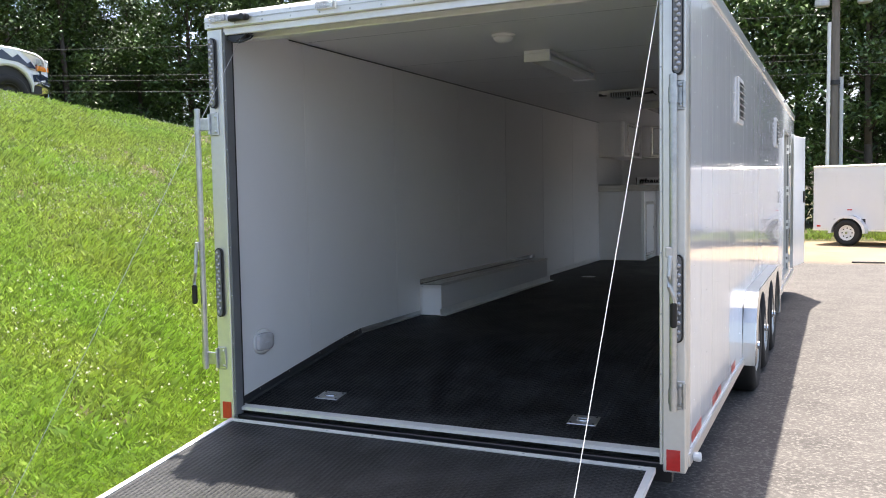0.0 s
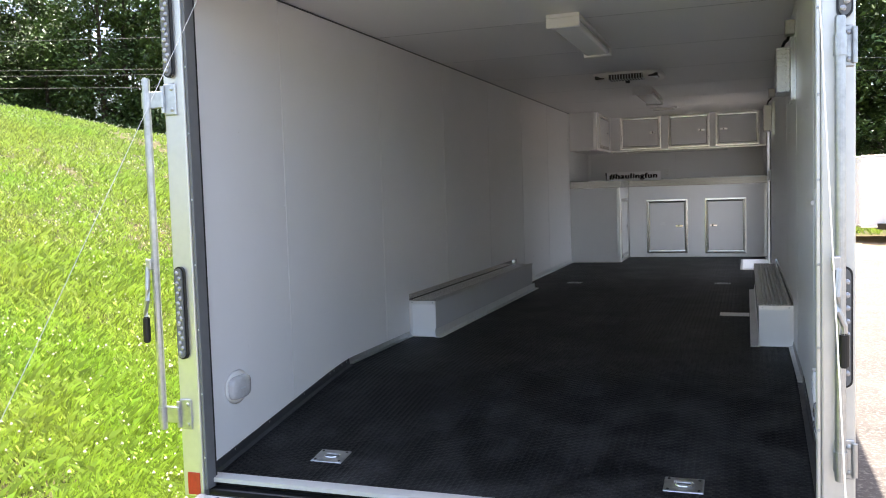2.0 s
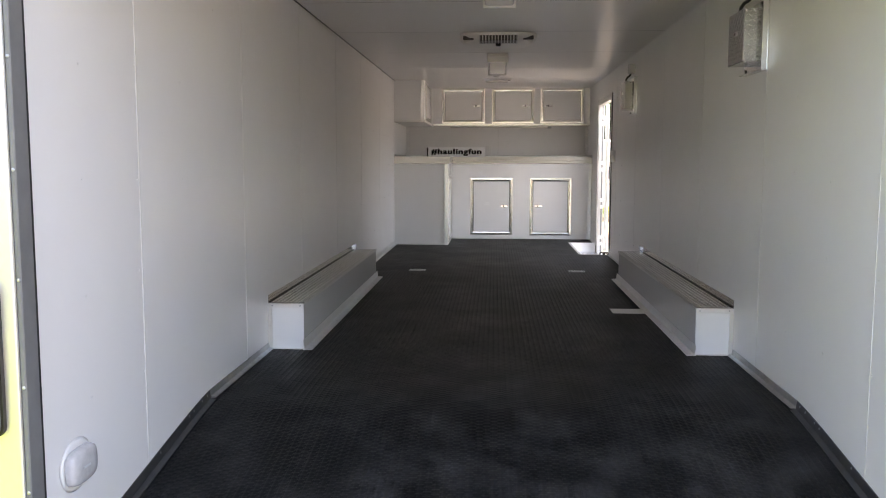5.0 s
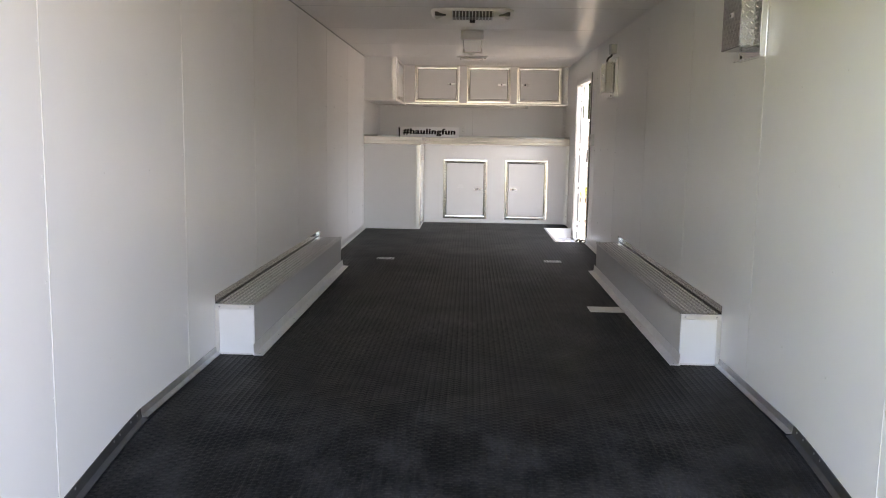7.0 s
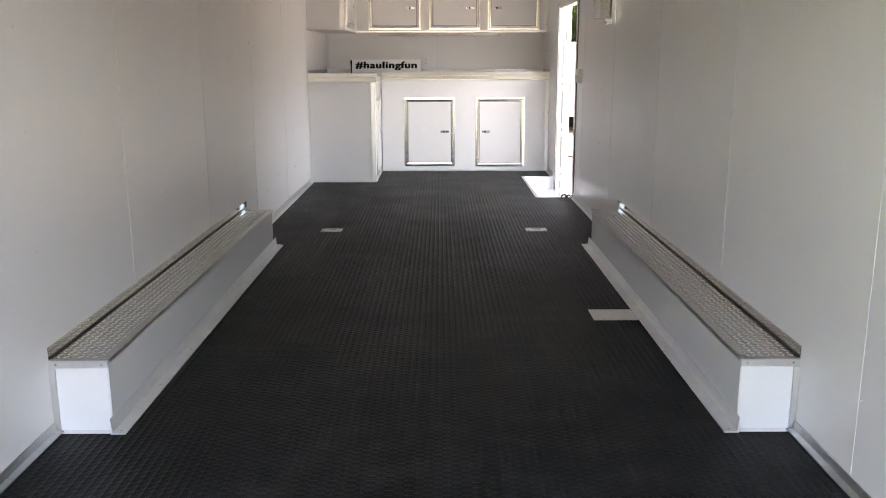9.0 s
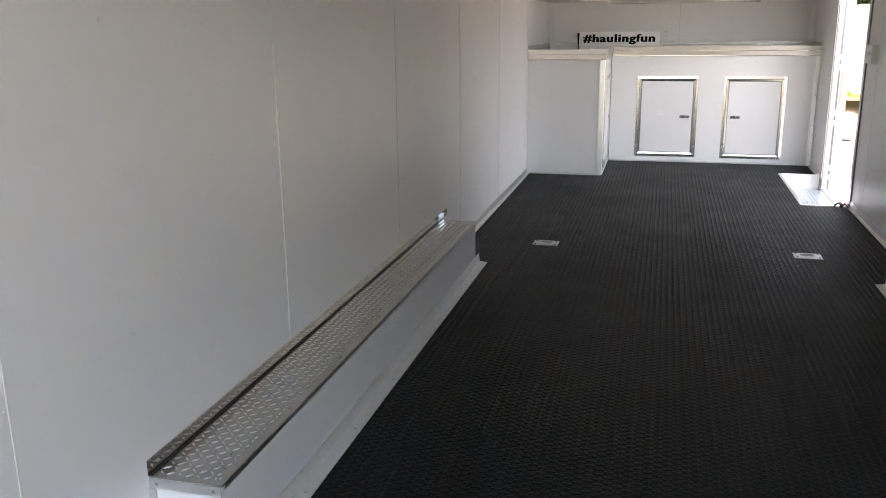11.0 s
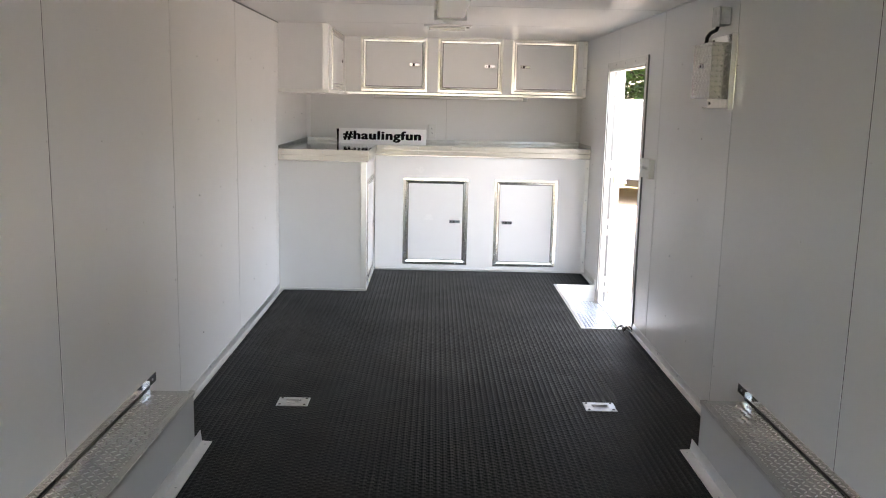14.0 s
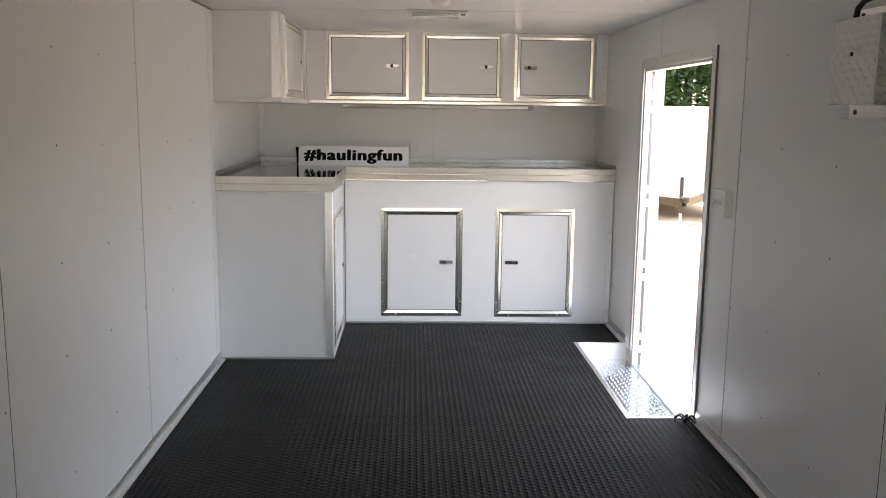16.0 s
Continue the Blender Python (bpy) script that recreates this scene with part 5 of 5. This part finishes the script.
dw = 0.8
dpart("leaf", box(0.0, 0.035, 0.012, dw, DOOR[2] + 0.03, DOOR[3] - 0.01, 0.003), CAB)
for a in ((0.0, 0.03), (dw - 0.02, dw + 0.01)):
    dpart("edge_strip", box(-0.003, 0.038, a[0], a[1] - 0.012 if a[0] == 0 else a[1], DOOR[2] + 0.02, DOOR[3], 0.003), ALU)
for z in (0.05, 0.5, 0.95, 1.5):
    dpart("hinge", cyl((-0.01, -0.006, z - 0.05), (-0.01, -0.006, z + 0.05), 0.012, 10), DULL)
    dpart("hinge_leaf", box(-0.012, -0.0035, -0.004, 0.05, z - 0.045, z + 0.045, 0.002), DULL)
dpart("latch", box(0.0381, 0.055, dw - 0.12, dw - 0.05, 0.78, 0.94, 0.006), BLACK, "black door latch")
dpart("gasket", box(-0.0034, -0.0005, 0.05, dw - 0.03, DOOR[2] + 0.05, DOOR[2] + 0.065), GASKET)

# ---- ground with the grass bank ----
xs = np.concatenate([np.linspace(-400, -40, 8), np.linspace(-38, 12, 76), np.linspace(14, 400, 14)])
ys = np.concatenate([np.linspace(-400, -30, 8), np.linspace(-28, 46, 84), np.linspace(50, 900, 12)])


def ground_z(x, y):
    """Level asphalt, and a grass bank that climbs away from the trailer's far side to a rounded crest."""
    crest = 4.2 - 0.085 * max(-6.0, min(y - 8.0, 20.0))
    crest = max(0.3, crest)
    u = max(0.0, -1.9 - x)
    rise = crest * (1 - math.exp(-((u / 8.6) ** 1.25) * 1.35)) if u > 0 else 0.0
    rise -= 0.3 * max(0.0, min(u - 8.8, 1.55))
    bumps = 0.05 * noise.noise((x * 0.5, y * 0.5, 0.3)) * min(1.0, u / 1.5)
    fade = max(0.0, min(1.0, (44 - y) / 16.0)) if y > 28 else 1.0
    return GROUND_Z + (rise + bumps) * fade


bm = bmesh.new()
grid = [[bm.verts.new((x, y, ground_z(x, y))) for y in ys] for x in xs]
for i in range(len(xs) - 1):
    for j in range(len(ys) - 1):
        bm.faces.new((grid[i][j], grid[i + 1][j], grid[i + 1][j + 1], grid[i][j + 1]))
ground = structure("ground", bm, GROUND, "grey asphalt lot, dirt strip and turf bank", "ground")
for p in ground.data.polygons:
    p.use_smooth = True


def joined(name, verts, faces, material, label, category, smooth=False):
    me = bpy.data.meshes.new(name)
    me.from_pydata(verts, [], faces)
    me.materials.append(material)
    ob = new(name, me)
    return tagged(ob, label, category, "", "stuff")


# grass blades
rng = random.Random(5)
verts, faces = [], []


def tuft(x, y, h, n):
    z = ground_z(x, y) - 0.01
    for _ in range(n):
        a, l = rng.uniform(0, 6.283), h * rng.uniform(0.6, 1.3)
        lean, w = rng.uniform(0.25, 1.0) * l, rng.uniform(0.0016, 0.0034) * (1 + l * 3)
        bx, by = x + rng.uniform(-0.05, 0.05), y + rng.uniform(-0.05, 0.05)
        dx, dy = math.cos(a), math.sin(a)
        i = len(verts)
        verts.extend(((bx - dy * w, by + dx * w, z), (bx + dy * w, by - dx * w, z), (bx + dx * lean * 0.35 + dy * w * 0.7, by + dy * lean * 0.35 - dx * w * 0.7, z + l * 0.65), (bx + dx * lean, by + dy * lean, z + l * 0.9)))
        faces.extend(((i, i + 1, i + 2), (i, i + 2, i + 3)))


def bare(x, y):
    """Scuffed soil beside the ramp, with ragged edges."""
    ragged = 0.35 * noise.noise((x * 1.7, y * 1.7, 4.0))
    return min(math.hypot((x + 2.4) * 0.75, (y - 0.08) * 1.4) - 0.36, math.hypot(x + 2.0, y + 1.0) - 0.25) < ragged


for _ in range(44000):
    u = rng.random() ** 1.35
    x, y = -1.75 - u * 14.5, rng.triangular(-4.2, 6.5, 1.2) + u * rng.uniform(0, 12)
    n = noise.noise((x * 0.7, y * 0.7, 2.0))
    if noise.noise((x * 0.8, y * 0.8, 9.0)) + max(0.0, (2.6 + x) * 0.5) > 0.45 and rng.random() < 0.6:
        continue
    if bare(x, y) and rng.random() < 0.75:
        continue
    tuft(x, y, rng.uniform(0.03, 0.07) if n < 0.1 else rng.uniform(0.05, 0.11), 10)
for _ in range(20000):
    y = rng.gauss(0.4, 1.5)
    x = (-1.24 if y < -0.3 else -1.34) - 1.7 * abs(rng.gauss(0, 1))
    if bare(x, y) and rng.random() < 0.72:
        continue
    tuft(x, y, rng.uniform(0.03, 0.075), 9)
for _ in range(1500):
    x, y = rng.uniform(-8, 14), rng.uniform(23.0, 27)
    tuft(x, y, 0.2, 4)
joined("grass", verts, faces, GRASS, "bright green uneven turf on the bank", "grass")
verts, faces = [], []
for _ in range(6500):
    u = rng.random() ** 1.2
    x, y = -1.5 - u * 9, rng.uniform(-2.2, 5.0) + u * rng.uniform(0, 11)
    if noise.noise((x * 0.6, y * 0.6, 7.0)) < -0.1 or noise.noise((x * 2.2, y * 2.2, 3.0)) < -0.25:
        continue
    r, z = rng.uniform(0.005, 0.0125), ground_z(x, y) + rng.uniform(0.04, 0.1)
    i = len(verts)
    verts.extend(((x + r, y, z), (x, y + r, z), (x - r, y, z), (x, y - r, z), (x, y, z + r * 1.2), (x, y, z - r * 0.8)))
    faces.extend(tuple(i + q for q in f) for f in ((0, 1, 4), (1, 2, 4), (2, 3, 4), (3, 0, 4), (1, 0, 5), (2, 1, 5), (3, 2, 5), (0, 3, 5)))
joined("clover_flowers", verts, faces, CLOVER, "scattered small white clover flowers in the turf", "flowers")


# ---- woods ----
def tree_meshes(seed, height, spread, base, leaf=1.0):
    r = random.Random(seed)
    bm = bmesh.new()
    lean = Vector((r.uniform(-0.4, 0.4), r.uniform(-0.4, 0.4), 0))
    line = [Vector((0, 0, -0.6)), Vector((0, 0, height * 0.3)) + lean * 0.4, Vector((0, 0, height * 0.6)) + lean, Vector((0, 0, height * 0.92)) + lean * 1.4]
    for a, b, r1, r2 in zip(line, line[1:], (0.2, 0.16, 0.1), (0.16, 0.1, 0.03)):
        cyl(a, b, r1, 8, bm, r2)
    clumps = []
    for _ in range(46):
        f = r.uniform(base, 1.0)
        rad = spread * (1.15 - 0.75 * f) * (0.55 + 0.45 * min(1.0, (f - base) * 4 + 0.3))
        a = r.uniform(0, 6.283)
        d = rad * r.uniform(0.35, 1.0)
        p = Vector((math.cos(a) * d, math.sin(a) * d, f * height)) + lean * f
        clumps.append((p, r.uniform(0.55, 1.15)))
        if r.random() < 0.45:
            t = min(0.95, f * 0.85)
            cyl(Vector((0, 0, t * height)) + lean * t, p, 0.045, 5, bm, 0.012)
    trunk = mesh_of(bm, "trunk", BARK, True)
    v, fc = [], []
    for p, size in clumps:
        for _ in range(190):
            o = Vector((r.gauss(0, 0.5), r.gauss(0, 0.5), r.gauss(0, 0.36))) * size
            q = Euler((r.uniform(-0.9, 0.9), r.uniform(-0.9, 0.9), r.uniform(0, 6.283)))
            l, w = r.uniform(0.07, 0.15) * leaf, r.uniform(0.04, 0.08) * leaf
            i = len(v)
            for c in ((-l, 0, 0), (0, -w, 0.02), (l, 0, -0.03), (0, w, 0.02)):
                cv = Vector(c)
                cv.rotate(q)
                v.append(p + o + cv)
            fc.append((i, i + 1, i + 2, i + 3))
    me = bpy.data.meshes.new("crown")
    me.from_pydata(v, [], fc)
    me.materials.append(LEAF)
    return trunk, me


protos = []
for seed, h, sp, base in ((1, 12, 2.6, 0.1), (2, 14, 3.0, 0.1), (3, 10.5, 2.4, 0.05), (4, 15, 3.2, 0.1), (5, 7, 2.3, 0.02)):
    tm, cm = tree_meshes(seed, h, sp, base, 1.25 if seed in (2, 4) else 1.0)
    e = thing("tree", "tall leafy deciduous tree in dense woods", "tree", (0, 0, 0), "trees of the woods")
    for nm, me in (("trunk", tm), ("crown", cm)):
        ob = new(nm, me)
        ob.parent = e
    protos.append(e)
rng = random.Random(11)
spots = []
for row, (off, gap) in enumerate(((0, 3.0), (3.4, 3.0), (7.0, 4.2))):
    x = -46.0
    while x < 34:
        spots.append((x + rng.uniform(-0.8, 0.8), 33 + off + rng.uniform(-1, 1) + (2.5 if x > 4 else 0), row))
        x += gap * rng.uniform(0.8, 1.2)
    y = 0.0
    while y < 33:
        spots.append((-34 - off * 0.9 + rng.uniform(-1, 1) - 0.12 * (33 - y), y + rng.uniform(-0.8, 0.8), row))
        y += gap * rng.uniform(0.8, 1.2)
first = set()
for n, (x, y, row) in enumerate(spots):
    i = rng.choice((0, 1, 2, 4, 2)) if row == 0 else rng.choice((0, 1, 3, 1))
    s = rng.uniform(0.85, 1.2)
    m = pose(x, y, ground_z(x, y), 0, 0, rng.uniform(0, 360)) @ Matrix.Diagonal((s, s, s * rng.uniform(0.9, 1.15), 1))
    if i not in first:
        first.add(i)
        protos[i].matrix_world = m
    else:
        t = copy_thing(protos[i], pose(0, 0, 0))
        t.matrix_world = m


# ---- utility pole and wires ----
px, py = 1.75, 27.5
k = thing("utility_pole", "weathered wooden utility pole with conduits and transformers", "pole", (px, py, ground_z(px, py)))
part("pole", cyl((px, py, GROUND_Z - 0.5), (px, py, 10), 0.145, 14, None, 0.12), WOODPOLE, k)
part("conduit", cyl((px - 0.22, py - 0.1, GROUND_Z), (px - 0.19, py - 0.1, 6.4), 0.06, 10), SATIN, k)
part("conduit", cyl((px + 0.2, py - 0.08, GROUND_Z), (px + 0.19, py - 0.08, 4.6), 0.06, 10), GREYMETAL, k)
for dx, z in ((-0.42, 6.9), (0.35, 7.1), (0.85, 6.9)):
    t = part("transformer", cyl((px + dx, py - 0.25, z), (px + dx, py - 0.25, z + 0.8), 0.23, 18, None, None, 0.03), GREYMETAL, k, "grey transformer drum")
    part("bushing", cyl((px + dx, py - 0.25, z + 0.8), (px + dx, py - 0.25, z + 0.95), 0.04, 10), PLASTIC, t)
part("strap", cyl((px, py, 4.35), (px, py, 4.5), 0.185, 14), STEEL, k)
for z0, z1 in ((6.7, 5.42), (5.4, 4.92), (5.2, 4.8), (4.75, 4.53)):
    w = [(px + (-32 - px) * t, py + (8 - py) * t, z0 + (z1 - z0) * t - 0.35 * math.sin(math.pi * t)) for t in steps(0, 1, 17)]
    single("overhead_wire", tube(w, 0.006, 5), GREY, "thin overhead utility wire", "wire", "overhead wires")
for z0, z1 in ((5.1, 4.7), (4.7, 4.2)):
    w = [(px + (40 - px) * t, py + (30 - py) * t, z0 + (z1 - z0) * t - 0.8 * math.sin(math.pi * t)) for t in steps(0, 1, 13)]
    single("overhead_wire", tube(w, 0.006, 5), GREY, "thin overhead utility wire", "wire", "overhead wires")


# ---- other cargo trailers ----
def cargo_trailer(m, length, width, label, wheel_at, tongue=True):
    """A small enclosed trailer. Local x runs to its front, y to its left; origin on the ground below the rear right corner."""
    k = thing("cargo_trailer", label, "trailer", m.translation)
    k.matrix_world = m
    bpy.context.view_layer.update()

    def tp(name, bm, material, label="", parent=None):
        bm.transform(m)
        return part(name, bm, material, parent or k, label)

    tp("body", box(0, length, 0, width, 0.42, 2.08, 0.02, seg=2), PAINT)
    tp("roof_edge", box(-0.01, length + 0.01, -0.01, width + 0.01, 2.045, 2.1, 0.015), ALU)
    tp("bottom_rail", box(-0.01, length + 0.01, -0.008, width + 0.008, 0.38, 0.425, 0.005), ALU)
    for i in range(1, int(length / 0.6)):
        tp("seam", box(i * 0.6 - 0.004, i * 0.6 + 0.004, -0.0035, -0.0005, 0.43, 2.04), PAINT)
    tp("side_door", box(wheel_at + 0.95, wheel_at + 1.7, -0.012, -0.0005, 0.5, 1.92, 0.005), PAINT)
    tp("door_latch", box(wheel_at + 0.9, wheel_at + 0.97, -0.04, -0.0125, 1.12, 1.25, 0.008), DULL)
    tp("tail_reflector", box(0.1, 0.2, -0.006, -0.0005, 0.48, 0.53), RED)
    tp("marker", box(wheel_at - 0.06, wheel_at + 0.06, -0.01, -0.0005, 0.92, 0.95), RED)
    arc = [(wheel_at - 0.47 * math.cos(a), 0.33 + 0.47 * math.sin(a)) for a in steps(0, math.pi, 15)]
    arc2 = [(wheel_at + 0.4 * math.cos(a), 0.33 + 0.4 * math.sin(a)) for a in steps(0, math.pi, 15)]
    bm = bmesh.new()
    prism([(x, z) for x, z in arc + arc2], "y", -0.2, -0.001, bm)
    tp("fender", bm, PAINT, "white round fender")
    tp("wheel_shadow_panel", box(wheel_at - 0.4, wheel_at + 0.4, -0.0008, 0.0, 0.35, 0.7), BLACK)
    out = (m.to_3x3() @ Vector((0, -1, 0))).normalized()
    wheel(m @ Vector((wheel_at, -0.1, 0.34)), 0.34, 0.19, RIMW, 0.2, out, "black trailer tyre on a white spoked rim", "cargo trailer wheels")
    if tongue:
        for s in (-1, 1):
            tp("tongue_beam", prism([(length - 0.02, width / 2 + s * width * 0.36), (length - 0.02, width / 2 + s * width * 0.36 - s * 0.08), (length + 1.1, width / 2 - s * 0.02), (length + 1.1, width / 2 + s * 0.06)], "z", 0.34, 0.48), BLACK)
        jx, jy = length + 0.95, width / 2
        jack = tp("jack", cyl((jx, jy, 0.2), (jx, jy, 0.85), 0.035, 12), BLACK, "black tongue jack")
        tp("jack_foot", cyl((jx, jy, 0.0), (jx, jy, 0.2), 0.025, 12), GALV, "", jack)
        tp("jack_plate", box(jx - 0.08, jx + 0.08, jy - 0.08, jy + 0.08, 0.0, 0.015), GALV, "", jack)
        tp("coupler", box(length + 1.02, length + 1.28, width / 2 - 0.045, width / 2 + 0.045, 0.42, 0.52, 0.015), BLACK)


cargo_trailer(pose(1.28, 21.1, GROUND_Z, 0, 0, -22), 3.0, 1.7, "small white enclosed cargo trailer parked at the lot's edge", 0.95, False)
cargo_trailer(pose(3.55, 22.6, GROUND_Z, 0, 0, -90), 3.2, 2.3, "white enclosed cargo trailer seen past the open side door", 0.6)
single("metal_bar", box(2.15, 2.75, 15.1, 15.22, GROUND_Z - 0.01, GROUND_Z + 0.035, 0.01), STEEL, "flat dark bar lying on the asphalt", "bar")

# ---- pickup on the bank's crest ----
tx, ty = -13.5, 8.95
head = 74.0
tz = ground_z(tx - 0.9, ty - 0.5)
TM = pose(tx, ty, tz + 0.05, 0, 0, head)
k = thing("pickup_truck", "white pickup truck with dark blue flank graphics on the crest", "truck", TM.translation)
k.matrix_world = TM
bpy.context.view_layer.update()


def tp(name, bm, m, label="", parent=None):
    for v in bm.verts:
        if v.co.x > -0.55:
            v.co.y *= 1 - 0.3 * ((v.co.x + 0.55) / 0.6) ** 2
    bm.transform(TM @ Matrix(((1, 0, 0, 0), (0, 1, 0, 0), (0, 0, 1.1, -0.042), (0, 0, 0, 1))))
    return part(name, bm, m, parent or k, label)


def side_outline(c):
    return [(c - 0.47 * math.cos(a), 0.42 + 0.47 * math.sin(a)) for a in steps(0, math.pi, 13)]


front_arc, rear_arc = side_outline(-0.88), side_outline(-4.45)
low = [(-5.4, 0.5)] + rear_arc + front_arc + [(-0.37, 0.6), (-0.1, 0.64), (-0.02, 0.7), (0.0, 0.82), (-0.04, 1.0), (-0.14, 1.1), (-0.34, 1.16), (-0.7, 1.21), (-1.5, 1.26), (-3.2, 1.24), (-5.4, 1.22)]
tp("body", prism(low, "y", -0.95, 0.95, bevel=0.03), PAINT)
cab = [(-1.45, 1.2), (-2.05, 1.78), (-3.1, 1.82), (-3.35, 1.2)]
tp("cab", prism(cab, "y", -0.82, 0.82, bevel=0.05), PAINT)
tp("windscreen", prism([(-1.5, 1.25), (-2.0, 1.74), (-1.99, 1.76), (-1.47, 1.25)], "y", -0.74, 0.74), GLASS)
for s in (-1, 1):
    tp("side_window", prism([(-1.75, 1.28), (-2.12, 1.7), (-3.0, 1.72), (-3.15, 1.28)], "y", min(s * 0.822, s * 0.828), max(s * 0.822, s * 0.828)), GLASS)
    h = tp("headlight", box(-0.3, 0.012, min(s * 0.6, s * 0.958), max(s * 0.6, s * 0.958), 0.945, 1.07, 0.02), CLEAR, "clear headlight")
    tp("indicator", box(-0.32, 0.014, min(s * 0.62, s * 0.96), max(s * 0.62, s * 0.96), 0.85, 0.938, 0.015), AMBER, "amber indicator", h)
    tp("flank_decal", prism([(-0.33, 0.86), (-0.45, 0.99), (-0.52, 0.95), (-0.7, 1.1), (-0.8, 1.03), (-1.0, 1.16), (-1.08, 1.1), (-1.5, 1.22), (-1.32, 1.06), (-1.0, 0.99), (-0.7, 0.96), (-0.5, 0.88)], "y", min(s * 0.951, s * 0.955), max(s * 0.951, s * 0.955)), DECAL, "dark blue flank graphic")
    for x in (-0.88, -4.45):
        wheel(TM @ Vector((x, s * 0.835, 0.38)), 0.38, 0.24, BLACK, 0.21, (TM.to_3x3() @ Vector((0, s, 0))).normalized(), "black truck tyre on an alloy rim", "truck wheels")
bump = tp("bumper", prism([(-0.36, 0.58), (-0.3, 0.64), (0.02, 0.6), (0.08, 0.52), (0.06, 0.4), (-0.02, 0.32), (-0.06, 0.34), (-0.02, 0.46), (-0.08, 0.54), (-0.3, 0.58)], "y", -0.95, 0.95, bevel=0.008), CHROME, "chrome front bumper")
tp("bumper_cap", prism([(-0.4, 0.66), (-0.36, 0.72), (-0.1, 0.7), (0.05, 0.64), (0.02, 0.61), (-0.3, 0.648)], "y", -0.955, 0.955), DECAL, "dark blue bumper cap", bump)
for s in (-1, 1):
    tp("red_decal", prism([(-1.55, 0.9), (-1.5, 1.0), (-2.3, 1.04), (-2.35, 0.94)], "y", min(s * 0.951, s * 0.955), max(s * 0.951, s * 0.955)), RED, "red flank graphic")
    tp("lower_decal", prism([(-0.4, 0.63), (-0.06, 0.66), (-0.03, 0.75), (-0.2, 0.79), (-0.42, 0.76)], "y", min(s * 0.951, s * 0.955), max(s * 0.951, s * 0.955)), DECAL)
tp("grille", box(-0.06, 0.016, -0.58, 0.58, 0.72, 1.0, 0.015), GREY)
tp("arch_liner", box(-5.2, -0.2, -0.925, 0.925, 0.43, 0.96), BLACK)
